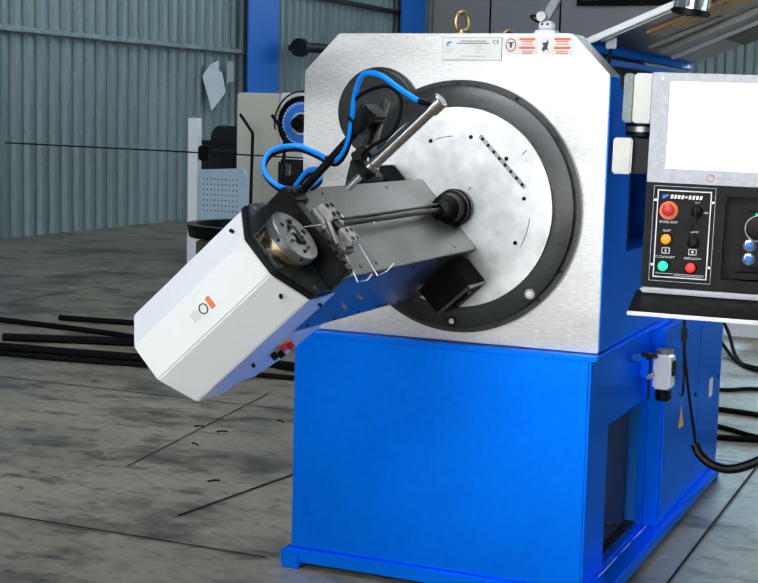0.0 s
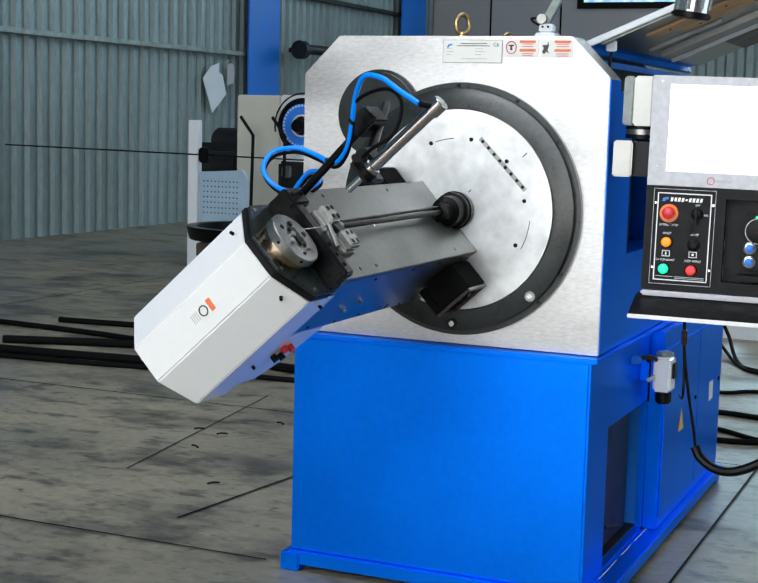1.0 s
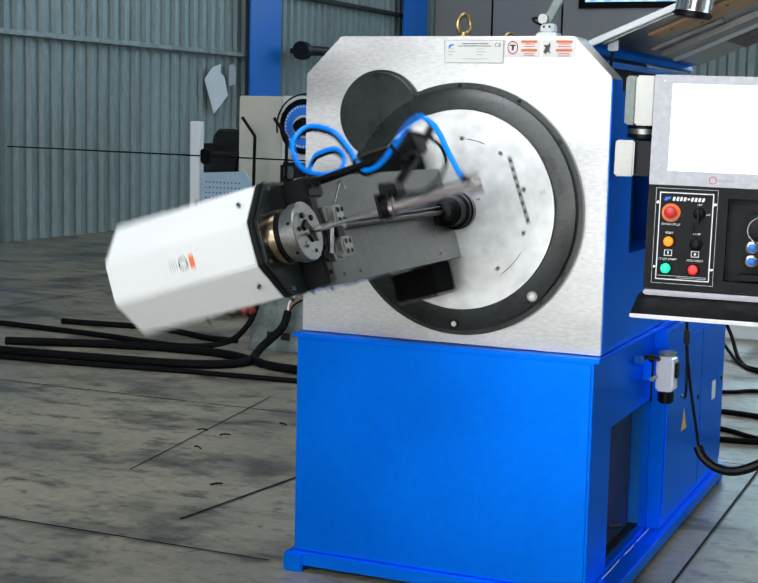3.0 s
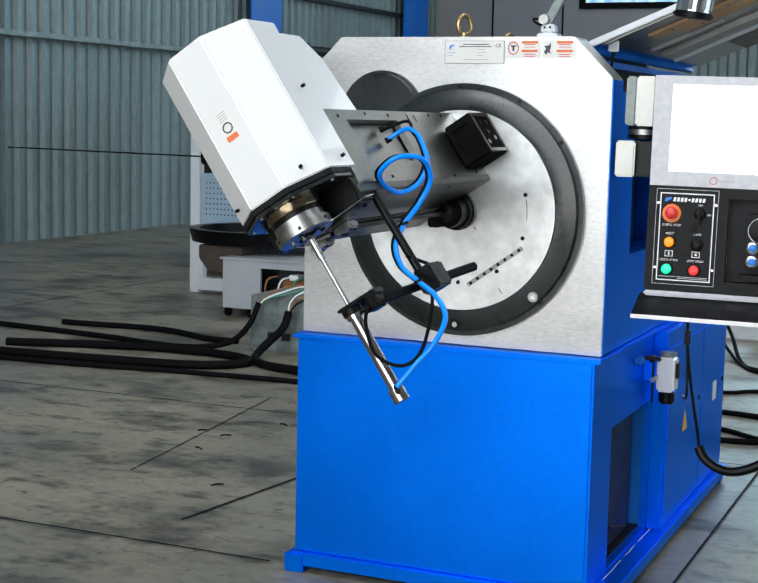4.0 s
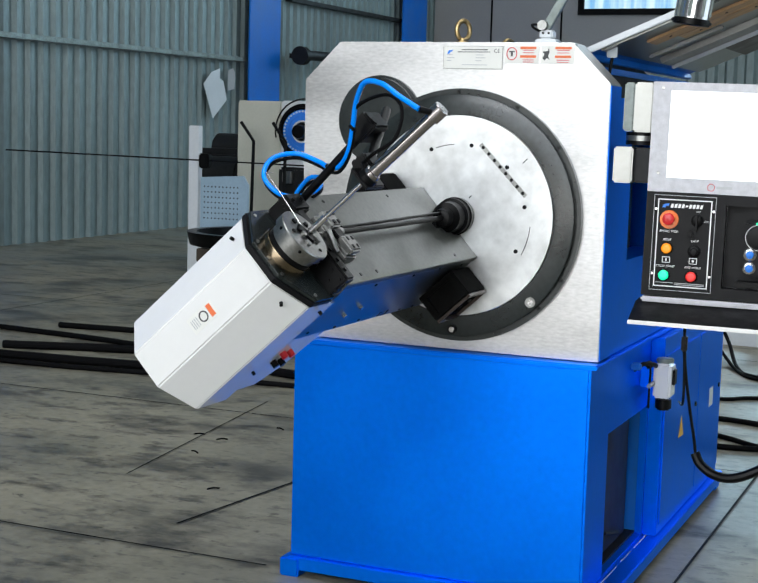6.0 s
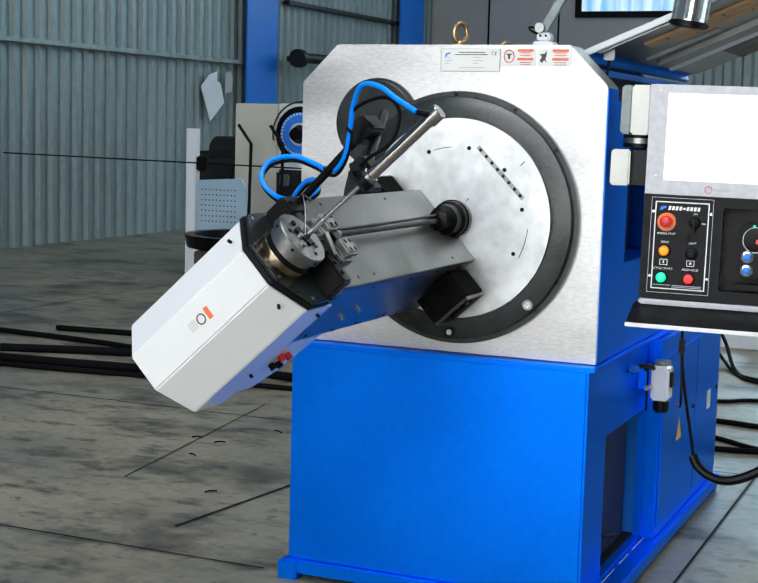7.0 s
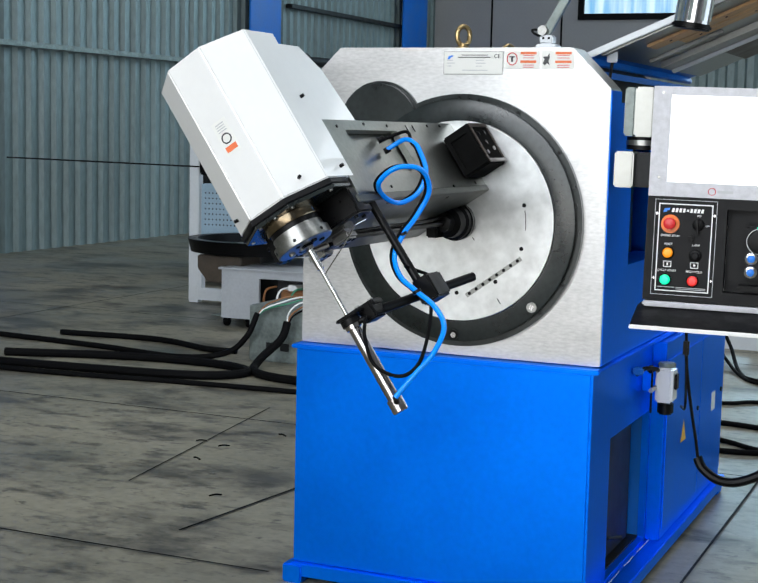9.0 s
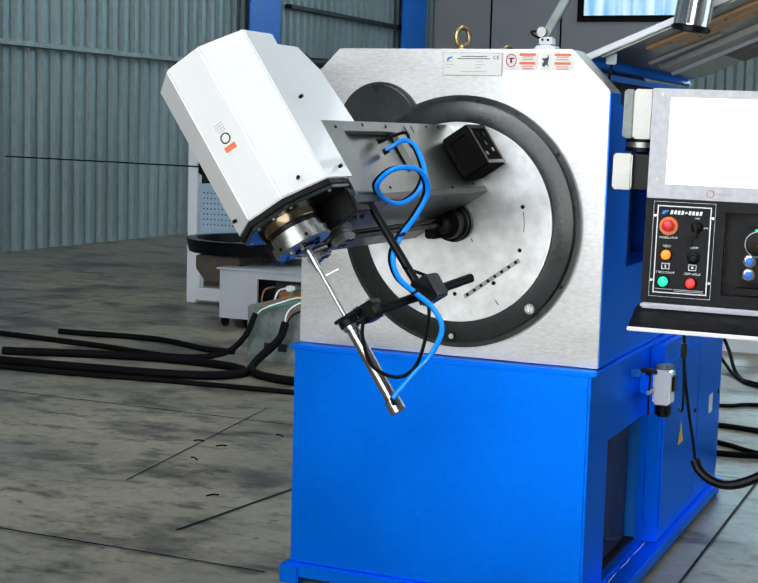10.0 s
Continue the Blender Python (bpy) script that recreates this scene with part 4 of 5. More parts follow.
# die carrier at the end of the beam
part("carrier_plate", box(-0.108, 0.108, -0.805, -0.770, -0.058, -0.006, 0.004), BLACK, arm, "black steel die carrier plate")
part("carrier_block", box(-0.108, -0.066, -0.81, -0.742, -0.021, -0.002, 0.004), BLACK, arm)
for u, y in ((-0.09, -0.795), (-0.09, -0.76), (0.085, -0.79), (0.06, -0.79), (0.035, -0.79)):
    part("screw", rod((u, y, -0.008), (u, y, 0.003 if u < -0.05 else -0.002), 0.0045, seg=12), BLACK, arm)
part("spring", rod((0.0, -0.775, 0.012), (0.05, -0.79, 0.004), 0.005), GREY_STEEL, arm)
die = part("die_holder", box(-0.045, 0.066, -0.768, -0.715, -0.0215, 0.004, 0.004), GREY_STEEL, arm, "slotted grey steel die holder")
part("die_clamp", box(-0.043, -0.002, -0.762, -0.72, 0.0045, 0.021, 0.004), GREY_STEEL, die)
part("die_clamp", box(0.022, 0.062, -0.762, -0.715, 0.0045, 0.022, 0.004), GREY_STEEL, die)
part("die_bridge", box(-0.001, 0.021, -0.758, -0.725, 0.0045, 0.014, 0.002), BLACK, die)
for u in (-0.033, -0.012, 0.032, 0.052):
    for y in (-0.748, -0.728):
        part("die_slot", box(u - 0.005, u + 0.005, y - 0.004, y + 0.004, 0.0205 if u < 0 else 0.0215, 0.0235, 0.001), BLACK, die)
part("nozzle", rod((0, -0.700, 0), (0, -0.775, 0), 0.009, r2=0.006), GREY_STEEL, arm)

# bending chuck, slides along the bending axis
CY = -0.872
chuck = part("bending_chuck", lathe([(-0.052, 0.050), (-0.035, 0.0505), (-0.0345, 0.052), (-0.020, 0.052), (-0.0195, 0.0585), (-0.002, 0.0585), (0.0, 0.0565)], "z", 64), GREY_STEEL, arm, "round steel bending chuck with pins")
part("chuck_neck", rod((0, 0, -0.050), (0, 0, -0.036), 0.0512, seg=48), BLACK, chuck)
for a, r, h, rr in ((20, 0.03, 0.012, 0.007), (95, 0.035, 0.006, 0.006), (160, 0.033, 0.008, 0.006), (220, 0.036, 0.004, 0.005), (285, 0.03, 0.010, 0.007), (340, 0.042, 0.004, 0.004), (60, 0.012, 0.014, 0.006), (240, 0.012, 0.012, 0.006)):
    c, s = r * math.cos(radians(a)), r * math.sin(radians(a))
    part("pin", rod((c, s, -0.001), (c, s, h * 0.55), rr, seg=16, w=0.001), GREY_STEEL if h > 0.009 else BLACK, chuck)
part("insert", box(-0.022, 0.022, -0.012, 0.012, -0.001, 0.005, 0.002), BLACK, chuck)
for k in range(6):
    a = radians(30 + 60 * k)
    part("side_hole", rod((0.058 * math.cos(a), 0.058 * math.sin(a), -0.01), (0.0592 * math.cos(a), 0.0592 * math.sin(a), -0.01), 0.0035, seg=10), BLACK, chuck)
collar = part("chuck_collar", lathe([(-0.058, 0.055), (-0.040, 0.0555), (-0.038, 0.0545)], "z", 64, None, (0, CY, 0)), BRONZE, arm, "browned steel collar")
for u in (-0.09, -0.05, -0.01, 0.03, 0.07, 0.095):
    part("carrier_screw", rod((u, -0.804, -0.022), (u, -0.807, -0.022), 0.0042, seg=12), BLACK, arm)
    part("carrier_screw", rod((u + 0.012, -0.804, -0.042), (u + 0.012, -0.808, -0.042), 0.004, seg=12), BLACK, arm)

# air cylinder on its post, and the run of its hose
HOSE_RUN = [(-0.019, -0.895, 0.347), (-0.068, -0.878, 0.328), (-0.116, -0.858, 0.31), (-0.149, -0.831, 0.277), (-0.142, -0.803, 0.231), (-0.117, -0.781, 0.186), (-0.094, -0.76, 0.141), (-0.093, -0.73, 0.095), (-0.117, -0.693, 0.063), (-0.154, -0.66, 0.039), (-0.199, -0.656, 0.01), (-0.217, -0.689, -0.027), (-0.188, -0.727, -0.05), (-0.138, -0.722, -0.046), (-0.116, -0.678, -0.026), (-0.12, -0.627, -0.006), (-0.149, -0.581, -0.012), (-0.174, -0.547, -0.045), (-0.177, -0.523, -0.095), (-0.17, -0.508, -0.118), (-0.15, -0.495, -0.14), (-0.108, -0.502, -0.142)]
RY = -0.862
part("post", rod((-0.100, -0.716, -0.03), (-0.111, -0.732, 0.215), 0.0085, seg=24), BLACK, arm, "black round post")
part("post_clamp", box(-0.138, -0.096, -0.742, -0.672, 0.160, 0.212, 0.004), BLACK, arm)
part("cross_bar", rod((-0.158, -0.570, 0.196), (-0.022, -0.832, 0.177), 0.0095, seg=24, w=0.003), BLACK, arm)
part("bar_clamp", box(-0.048, -0.014, -0.845, -0.795, 0.160, 0.194, 0.004), BLACK, arm)
part("holder_plate", box(-0.03, 0.020, RY - 0.020, RY + 0.022, 0.163, 0.170, 0.002), BLACK, arm)
part("holder_arm", box(-0.052, 0.018, RY + 0.0225, RY + 0.068, 0.157, 0.170, 0.003), BLACK, arm, "black clamp plate between cross bar and cylinder")
for u in (-0.038, -0.006):
    part("clamp_bolt", rod((u, RY + 0.045, 0.152), (u, RY + 0.045, 0.157), 0.006, seg=12, w=0.001), GREY_STEEL, arm)
part("gland_clamp", lathe([(0.171, 0.0195), (0.183, 0.0195), (0.184, 0.018)], "z", 24, None, (0, RY, 0)), BLACK, arm)
part("clamp_screw", rod((-0.128, -0.69, 0.168), (-0.105, -0.74, 0.125), 0.0035, seg=10), BLACK, arm)
cyl = part("air_cylinder", lathe([(0.170, 0.010), (0.176, 0.010), (0.176, 0.0165), (0.192, 0.0160), (0.193, 0.0122), (0.345, 0.0122), (0.346, 0.0158), (0.372, 0.0158), (0.374, 0.014)], "z", 40, None, (0, RY, 0)), BARREL, arm, "bright steel air cylinder")
part("fitting", rod((0, RY, 0.358), HOSE_RUN[0], 0.006, seg=12), BLACK, cyl)
part("fitting", rod((-0.012, RY, 0.184), (-0.030, RY + 0.008, 0.186), 0.006, seg=12), BLACK, cyl)
piston = part("piston_rod", rod((0, 0, 0.02), (0, 0, 0.178), 0.0043, seg=20), CHROME, arm, "polished piston rod")
part("rod_end", rod((0, 0, 0.0), (0, 0, 0.046), 0.0072, seg=20, w=0.001), CHROME, piston)
# hoses
part("hose", tube(HOSE_RUN, 0.0052, seg=12), HOSE, arm, "blue air hose looped beside the beam")
part("hose", tube([(-0.028, RY + 0.004, 0.186), (-0.020, -0.885, 0.22), (-0.012, -0.890, 0.275), (-0.046, -0.882, 0.318), (-0.092, -0.862, 0.306)] + [(u + 0.007, y + 0.004, n - 0.006) for u, y, n in HOSE_RUN[4:-2]] + [(-0.150, -0.46, -0.160), (-0.105, -0.49, -0.168)], 0.0036), RUBBER, arm, "thin black air hose")
for y, n in ((-0.498, -0.141), (-0.498, -0.168)):
    part("hose_fitting", rod((-0.112, y, n), (-0.100, y - 0.006, n), 0.0068, seg=12), BLACK, arm)
for p in (HOSE_RUN[5], HOSE_RUN[8]):
    part("cable_tie", lathe([(-0.003, 0.009), (0.003, 0.009)], "z", 12, None, p), BLACK, arm)

# wire being formed
wire = thing("wire", pose(0, 0, 0), "thin bright wire fed to the bending chuck", "wire")
part("strand", tube([(0, -0.70, 0.006), (0, -0.874, 0.006)], 0.0014, seg=6, curved=False), CHROME, wire)
tail = part("bent_tail", tube([(0, 0, 0), (-0.09, -0.004, 0), (-0.152, -0.012, 0), (-0.158, 0.012, 0)], 0.0013, seg=6, curved=False), CHROME, wire, "bent free end of the wire")
done = thing("formed_wire", pose(0, 0, 0), "thin bright bent wire part dropping off the beam", "wire")
part("strand", tube([(-0.030, -0.632, -0.012), (0.129, -0.683, -0.012), (0.122, -0.62, -0.012), (0.109, -0.569, -0.012)], 0.0013, seg=6, curved=False), LETTER, done)
part("strand", tube([(0.0, -0.71, -0.012), (0.132, -0.785, -0.012), (0.133, -0.74, -0.012), (0.122, -0.70, -0.012)], 0.0013, seg=6, curved=False), LETTER, done)

# ---- background: second machine, trolley, terminal box, cables ----
sm = thing("second_bending_machine", pose(-3.95, 6.5, 0), "cream painted machine with a blue round indexing dial", "machine")
part("cabinet", box(-0.32, 0.06, 0.0, 0.7, 0.0, 1.335, 0.01), CREAM, sm)
part("front_plate", box(0.062, 0.62, -0.01, 0.7, 0.0, 1.34, 0.01), OFFWHITE, sm)
dl = part("dial", lathe([(-0.01, 0.21), (-0.03, 0.21), (-0.03, 0.185), (-0.02, 0.18)], seg=64, at=(0.262, 0, 1.11)), BLACK, sm)
part("dial_plate", lathe([(-0.02, 0.165), (-0.04, 0.165), (-0.04, 0.12), (-0.034, 0.12), (-0.034, 0.105), (-0.045, 0.105)], seg=64, at=(0.262, 0, 1.11)), BLUEINK, dl)
for k in range(36):
    a = radians(k * 10)
    part("tooth", rod((0.262 + 0.152 * math.cos(a), -0.04, 1.11 + 0.152 * math.sin(a)), (0.262 + 0.152 * math.cos(a), -0.046, 1.11 + 0.152 * math.sin(a)), 0.008, seg=6), OFFWHITE, dl)
part("dial_hub", lathe([(-0.045, 0.06), (-0.12, 0.05), (-0.12, 0.02)], seg=24, at=(0.262, 0, 1.11)), BLACK, dl)
part("dial_band", lathe([(-0.045, 0.085), (-0.05, 0.085), (-0.05, 0.072), (-0.045, 0.072)], seg=48, at=(0.262, 0, 1.11)), OFFWHITE, dl)
part("dial_groove", tube([(0.262 + 0.245 * math.cos(radians(a)), -0.012, 1.11 + 0.245 * math.sin(radians(a))) for a in range(40, 200, 8)], 0.006, seg=6, curved=False), BLACK, sm)
part("eye_bolt", tube([(0.24 + 0.035 * math.cos(k * math.pi / 10), 0.2, 1.385 + 0.04 * math.sin(k * math.pi / 10)) for k in range(21)], 0.012, curved=False), BLACK, sm)
part("gear_block", box(0.10, 0.6, -0.12, -0.012, 0.3, 0.84, 0.02), DARKSTUFF, sm)
for x, z in ((0.16, 0.72), (0.30, 0.62), (0.42, 0.75), (0.25, 0.48)):
    part("gear_detail", box(x, x + 0.08, -0.17, -0.12, z, z + 0.09, 0.01), GREY_STEEL, sm)
for x0 in (-0.15, 0.12):
    part("bent_handle", tube([(x0, -0.25, 1.17), (x0 + 0.11, -0.25, 1.03), (x0 + 0.10, -0.25, 0.5), (x0 + 0.08, -0.25, 0.02)], 0.013, curved=False), BLACK, sm)
rk = thing("perforated_stand", pose(-3.8, 5.0, 0), "off-white steel stand with a perforated blue-grey guard", "stand")
part("upright", box(0.0, 0.072, 0.0, 0.06, 0.0, 1.14, 0.004), OFFWHITE, rk)
part("lower_panel", frame_plate(0.0, 0.55, 0.02, 0.42, 0.001, 0.05, [(0.1, 0.5, 0.1, 0.34)]), OFFWHITE, rk)
pb = part("perforated_guard", prism([(0.088, 0.40), (0.45, 0.40), (0.45, 0.76), (0.41, 0.82), (0.088, 0.80)], "y", 0.01, 0.03, 0.002), GUARD, rk)
for i in range(10):
    for j in range(7):
        part("perforation", rod((0.12 + i * 0.028, 0.0092, 0.53 + j * 0.035), (0.12 + i * 0.028, 0.0098, 0.53 + j * 0.035), 0.006, seg=6), INK, pb)
part("tension_wire", rod((-1.5, 0.0, 0.93), (1.2, 0.0, 0.90), 0.005, seg=6), BLACK, rk)
part("wire_clamp", box(0.086, 0.16, -0.02, 0.04, 0.86, 0.96, 0.01), BLACK, rk)
rg = thing("coil_tray", pose(-3.00, 4.55, 0.47), "black ring tray of the wire decoiler", "tray")
part("ring", lathe([(-0.05, 0.44), (0.03, 0.46), (0.03, 0.40), (-0.05, 0.39)], "z", 64), BLACK, rg)
part("drive_box", prism([(-0.24, -0.06), (-0.24, -0.14), (-0.17, -0.22), (0.06, -0.22), (0.06, -0.06)], "y", -0.38, -0.12, 0.006), BROWN, rg, "brown tapered drive box")
part("pedestal", rod((0, 0, -0.47), (0, 0, -0.05), 0.15), DARKSTUFF, rg)
part("spider", box(-0.395, 0.395, -0.03, 0.03, -0.04, -0.02, 0.004), BLUE, rg)
part("spider", box(-0.03, 0.03, -0.395, 0.395, -0.045, -0.0405, 0.001), BLUE, rg)
part("coil", lathe([(-0.045, 0.30), (-0.019, 0.30), (-0.019, 0.22), (-0.045, 0.22)], "z", 48), GALV, rg)
tl = thing("trolley", pose(-3.0, 4.05, 0), "pale grey equipment trolley on castors with an open terminal bay", "trolley")
part("body", frame_plate(0.0, 1.5, 0.06, 0.345, 0.0, 0.02, [(0.25, 1.2, 0.10, 0.305)]), TROLLEY, tl, smooth=False)
part("body_side", box(0.0, 0.02, 0.021, 0.8, 0.06, 0.345, 0), TROLLEY, tl)
part("top", box(-0.02, 1.52, -0.01, 0.82, 0.346, 0.358, 0.003), TROLLEY, tl)
part("bay", box(0.30, 1.25, 0.14, 0.16, 0.07, 0.31, 0), INK, tl)
part("terminals", box(0.36, 1.1, 0.06, 0.13, 0.12, 0.24, 0.012), COPPERW, tl)
for k in range(6):
    part("relay", box(0.42 + k * 0.11, 0.48 + k * 0.11, 0.03, 0.12, 0.241, 0.275, 0.006), (LETTER, COPPERW, BLACK)[k % 3], tl)
for x in (-0.02, 0.13, 1.3):
    cs = part("castor", rod((x, 0.08, 0.03), (x + 0.03, 0.08, 0.03), 0.03, w=0.006), RUBBER, tl)
    part("fork", box(x - 0.008, x + 0.038, 0.06, 0.10, 0.05, 0.06, 0.002), GALV, cs)
part("castor_plate", box(-0.08, 0.12, 0.02, 0.14, 0.061, 0.069, 0.002), GALV, tl)
for k in range(7):
    part("lead", tube([(0.34 + k * 0.09, 0.05, 0.26), (0.32 + k * 0.09, -0.03, 0.25), (0.31 + k * 0.085, -0.05, 0.2), (0.30 + k * 0.085, -0.02, 0.16)], 0.006, seg=6), (COPPERW, LETTER, GREENW, RED)[k % 4], tl)
tb = thing("terminal_box", pose(-2.28, 3.08, 0), "open galvanised terminal box with cables hanging out", "box")
part("body", box(0.0, 1.1, 0.0, 0.35, 0.0, 0.285, 0.004), GALV, tb)
for x in (0.10, 0.18, 0.30, 0.38):
    part("vent", box(x, x + 0.05, -0.003, -0.0005, 0.06, 0.10, 0.001), DARKSTUFF, tb)
for k, mt in enumerate((COPPERW, LETTER, GREENW, LETTER, COPPERW, RUBBER)):
    x = 0.14 + 0.05 * k
    part("lead", tube([(x + 0.12, 0.5, 0.24), (x + 0.06, 0.15, 0.325), (x, -0.02, 0.31), (0.10 + 0.012 * k, -0.05, 0.275) if k < 3 else (0.20 + 0.018 * k, -0.06, 0.26), (0.08, -0.06, 0.235) if k < 3 else (0.262, -0.08, 0.205)], 0.0042), mt, tb)


def floor_cable(name, pts, r, label="thick black cable lying on the floor"):
    ob = part(name, tube([(x, y, r + z) for x, y, z in pts], r), RUBBER)
    return tagged(ob, label, "cable", "floor cables")


floor_cable("cable", [(-2.2, 3.02, 0.24), (-2.24, 2.98, 0.12), (-2.35, 2.95, 0.03), (-2.6, 2.9, 0.0), (-3.2, 3.0, 0.0), (-4.2, 3.1, 0.0)], 0.015)
floor_cable("cable", [(-2.02, 3.0, 0.2), (-2.03, 2.95, 0.12), (-2.1, 2.85, 0.02), (-2.0, 2.65, 0.0), (-1.7, 2.55, 0.0), (-1.2, 2.55, 0.0)], 0.021)
floor_cable("cable", [(-3.4, 2.55, 0.0), (-2.8, 2.75, 0.0), (-2.3, 2.78, 0.0), (-2.05, 2.65, 0.0), (-2.2, 2.45, 0.0), (-2.7, 2.36, 0.0), (-3.3, 2.3, 0.0)], 0.021)
floor_cable("cable", [(-3.6, 3.3, 0.0), (-3.0, 3.35, 0.0), (-2.6, 3.2, 0.0), (-2.42, 3.2, 0.0)], 0.016)
floor_cable("cable", [(-4.4, 2.2, 0.0), (-3.0, 2.2, 0.0), (-2.2, 2.3, 0.0), (-1.4, 2.35, 0.0), (-0.6, 2.3, 0.0)], 0.012)
# cables and frame behind the machine
floor_cable("cable", [(-0.12, 4.4, 0.15), (-0.06, 4.3, 0.08), (0.04, 4.0, 0.0), (0.17, 3.77, 0.0), (0.5, 3.7, 0.0), (1.2, 3.75, 0.0)], 0.0099)
floor_cable("cable", [(-0.16, 4.35, 0.1), (-0.05, 4.15, 0.03), (0.06, 3.9, 0.0), (0.2, 3.7, 0.0), (0.6, 3.62, 0.0), (1.2, 3.6, 0.0)], 0.0087)
floor_cable("cable", [(-0.2, 3.05, 0.0), (0.13, 3.1, 0.0), (0.26, 3.2, 0.0), (0.7, 3.3, 0.0), (1.4, 3.4, 0.0)], 0.0087)
floor_cable("cable", [(-0.2, 2.66, 0.0), (0.21, 2.63, 0.0), (0.36, 2.6, 0.0), (0.8, 2.5, 0.0), (1.4, 2.5, 0.0)], 0.0112)
floor_cable("cable", [(0.0, 2.42, 0.0), (0.28, 2.28, 0.0), (0.43, 2.17, 0.0), (0.8, 2.0, 0.0), (1.4, 1.9, 0.0)], 0.0099)
floor_cable("cable", [(0.0, 2.08, 0.0), (0.31, 2.09, 0.0), (0.45, 2.12, 0.0), (0.8, 2.2, 0.0), (1.4, 2.25, 0.0)], 0.0112)
fs = thing("low_frame", pose(-0.25, 4.85, 0), "white low steel frame standing on the floor", "frame")
part("panel", frame_plate(0.0, 1.6, 0.0, 0.26, 0.0, 0.05, [(0.05, 0.20, 0.08, 0.22), (0.3, 1.5, 0.08, 0.22)]), OFFWHITE, fs, smooth=False)
# wall side stock: dark machinery, pipe, hanging paper
dk = thing("dark_machine", pose(-4.9, 6.9, 0), "dark low machinery by the corrugated wall", "machine")
part("body", box(0.0, 0.6, 0.0, 0.7, 0.0, 0.95, 0.05), DARKSTUFF, dk)
part("drum", rod((0.05, 0.3, 0.95), (0.4, 0.3, 0.95), 0.12, w=0.02), DARKSTUFF, dk)
part("motor", rod((0.1, -0.05, 0.75), (0.5, -0.05, 0.75), 0.14, w=0.02), DARKSTUFF, dk)
dp = thing("duct", pose(-6.6, 12.45, 2.03), "dark ventilation pipe on the wall", "pipe")
part("pipe", tube([(0, -0.25, -0.07), (0, -0.1, -0.06), (0, 0.6, -0.05), (0, 2.4, -0.05)], 0.06, seg=20), DARKSTUFF, dp)
part("end_flange", lathe([(-0.06, 0.11), (0.04, 0.11)], "y", 24, None, (0, -0.25, -0.07)), DARKSTUFF, dp)
for y in (0.2, 1.6):
    part("wall_bracket", box(-0.41, -0.04, y, y + 0.06, -0.08, -0.02, 0.004), DARKSTUFF, dp)
for y, z0, z1, w_, tilt, mt in ((10.75, 1.26, 1.72, 0.40, -30, OFFWHITE), (11.1, 1.50, 1.76, 0.16, 3, GREYWALL)):
    bm = prism([(-w_ / 2, (z0 - z1) / 2), (w_ * 0.42, (z0 - z1) / 2 + 0.03), (w_ / 2, 0.02), (w_ * 0.36, 0.09), (w_ / 2, (z1 - z0) / 2 - 0.05), (0.02, (z1 - z0) / 2), (-w_ / 2, (z1 - z0) / 2 - 0.03)], "y", -0.002, 0.002)
    pp = part("paper_sheet", bm, mt)
    pp.matrix_world = pose(-6.93, y, (z0 + z1) / 2) @ pose(0, 0, 0, 0, 0, 90) @ pose(0, 0, 0, 0, tilt, 0)
    tagged(pp, "creased paper sheet hung on the wall", "paper", "wall papers")


# ---- movement ----
def turn(a):
    return pose(0, 0, AXIS, 0, a, 0)


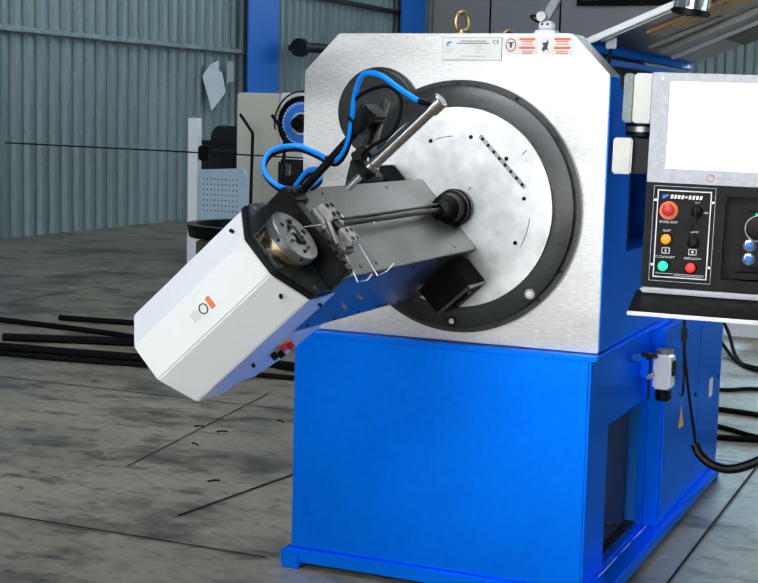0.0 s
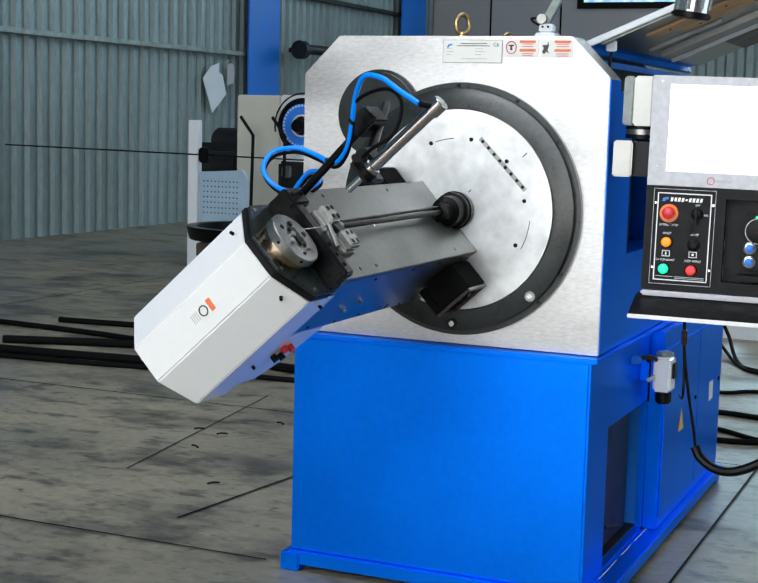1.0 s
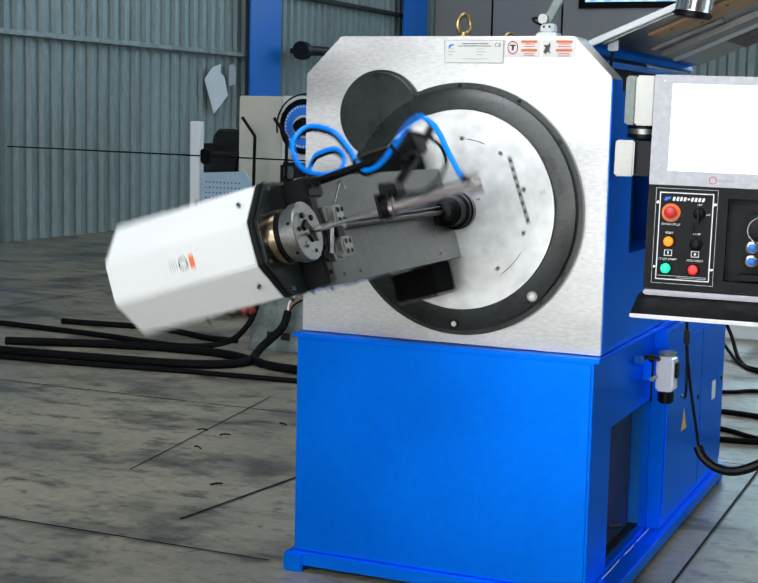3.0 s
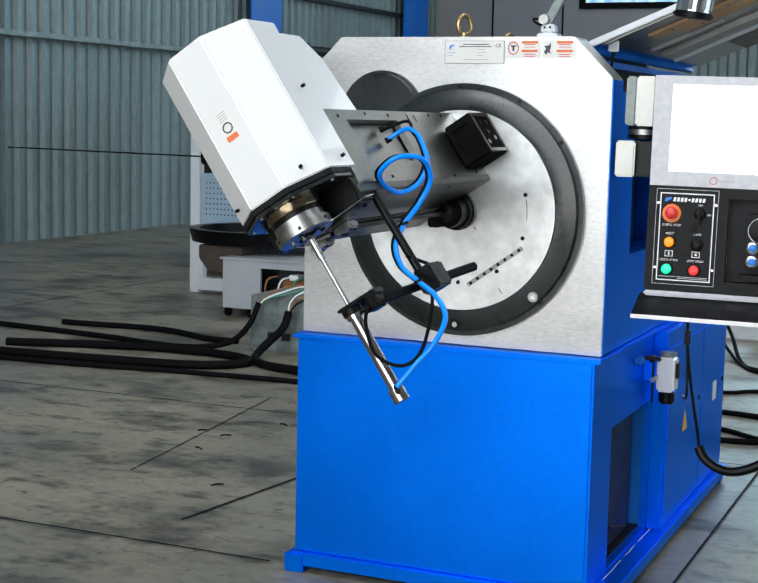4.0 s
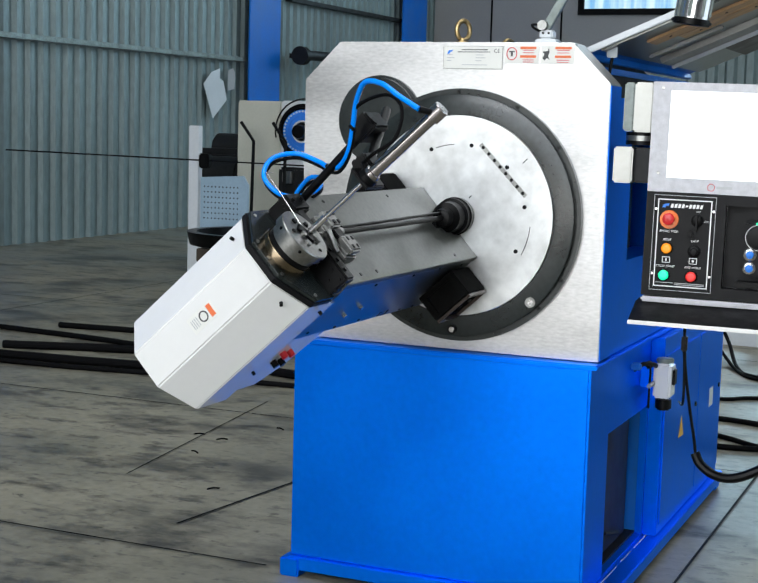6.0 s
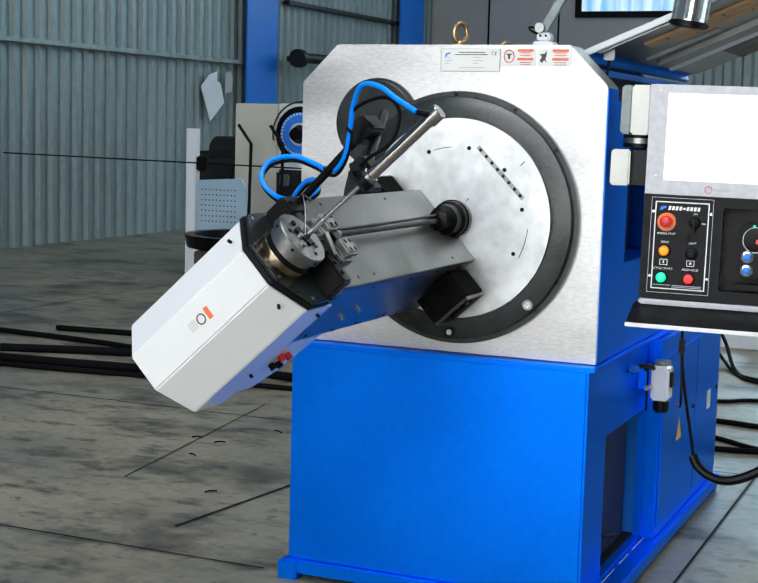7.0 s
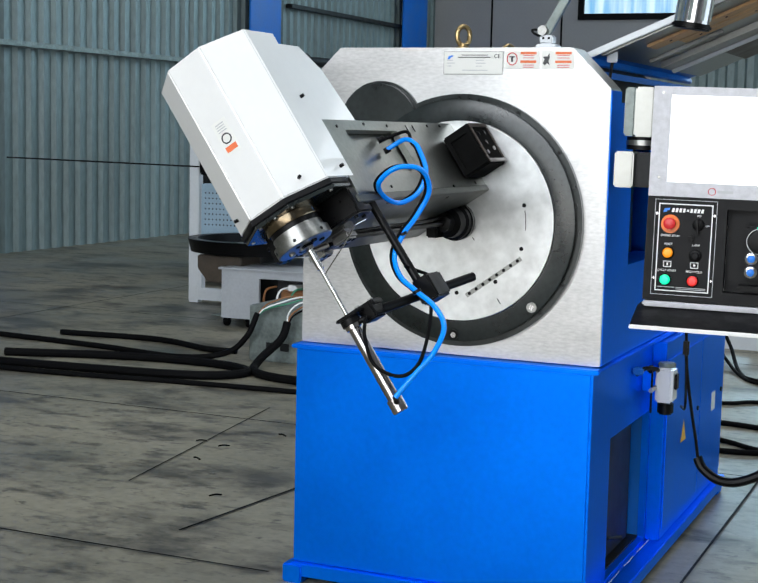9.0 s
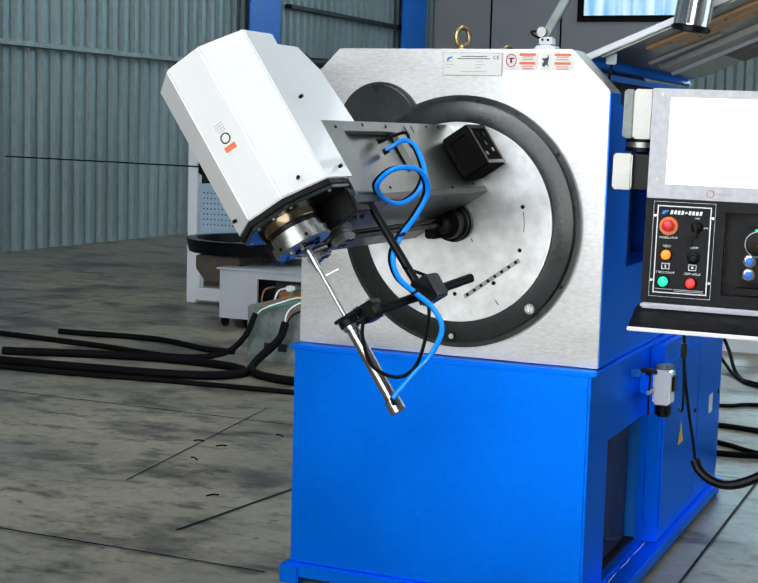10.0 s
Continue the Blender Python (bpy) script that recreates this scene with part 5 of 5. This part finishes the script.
def motions():
    a, b = ARM_A, ARM_B
    turns = [(0, a), (2.7, a), (2.8, a), (2.9, 54), (3.0, 73), (3.1, 91), (3.2, 113), (3.3, 135), (3.4, 145), (3.5, b), (5.0, b), (5.1, b - 0.3),
             (5.2, 137.1), (5.3, 113.8), (5.4, 91.8), (5.5, 74.3), (5.6, 54.8), (5.7, a + 0.3), (5.8, a), (8.0, a), (8.1, 53.8), (8.2, 72.5),
             (8.3, 90.2), (8.4, 112.7), (8.5, 134.8), (8.6, 145.1), (8.7, b), (10, b)]
    walk(arm, [(t, turn(v)) for t, v in turns])
    walk(chuck, [(0, pose(0, CY, -0.018)), (1.8, pose(0, CY, -0.018)), (1.9, pose(0, CY, 0.002, 0, 0, 20)), (2.0, pose(0, CY, 0.008, 0, 0, 25)),
                 (2.2, pose(0, CY, 0.008, 0, 0, 25)), (2.35, pose(0, CY, 0.004, 0, 0, 60)), (2.7, pose(0, CY, 0.008, 0, 0, 40)), (5.6, pose(0, CY, 0.008, 0, 0, 40)),
                 (6.8, pose(0, CY, 0.008, 0, 0, 10)), (7.5, pose(0, CY, 0.008, 0, 0, 60)), (8.0, pose(0, CY, 0.008, 0, 0, 60)), (10, pose(0, CY, 0.008, 0, 0, 20))])
    walk(piston, [(0, pose(0, RY, 0.122)), (2.1, pose(0, RY, 0.122)), (2.2, pose(0, RY, 0.06)), (2.3, pose(0, RY, 0.014)), (10, pose(0, RY, 0.014))])
    walk(done, [(0, turn(a)), (0.07, turn(a)), (0.17, pose(0.05, 0.0, AXIS - 0.1, 10, a, 0)), (0.3, pose(0.3, 0.02, AXIS - 0.62, 30, a + 20, 0)), (0.4, pose(0.42, 0.02, 0.14, 30, a + 42, 0)), (10, pose(0.42, 0.02, 0.14, 30, a + 42, 0))])
    walk(wire, [(t, turn(v)) for t, v in turns])
    back, held = pose(0, -0.70, 0.0, 0, 0, -90), pose(0, -0.874, 0.010, 0, 0, 0)
    walk(tail, [(0, back), (1.5, back), (2.7, back), (2.9, pose(0, -0.76, 0.004, 0, 0, -70)), (3.2, pose(0, -0.83, 0.008, 0, 0, -30)), (3.5, held), (5.6, held), (6.2, pose(0, -0.874, 0.012, 0, 0, -25)),
                (6.8, pose(0, -0.874, 0.014, 0, 0, -50)), (7.5, pose(0, -0.874, 0.016, 0, 0, -62)), (8.2, pose(0, -0.874, 0.016, 0, 0, -50)), (8.6, pose(0, -0.866, 0.05, 0, -14, 5)), (9.0, pose(0, -0.862, 0.073, 0, -14, 20)), (9.5, pose(0, -0.862, 0.073, 0, 12, 52)), (10, pose(0, -0.862, 0.073, 0, 10, 58))])


motions()
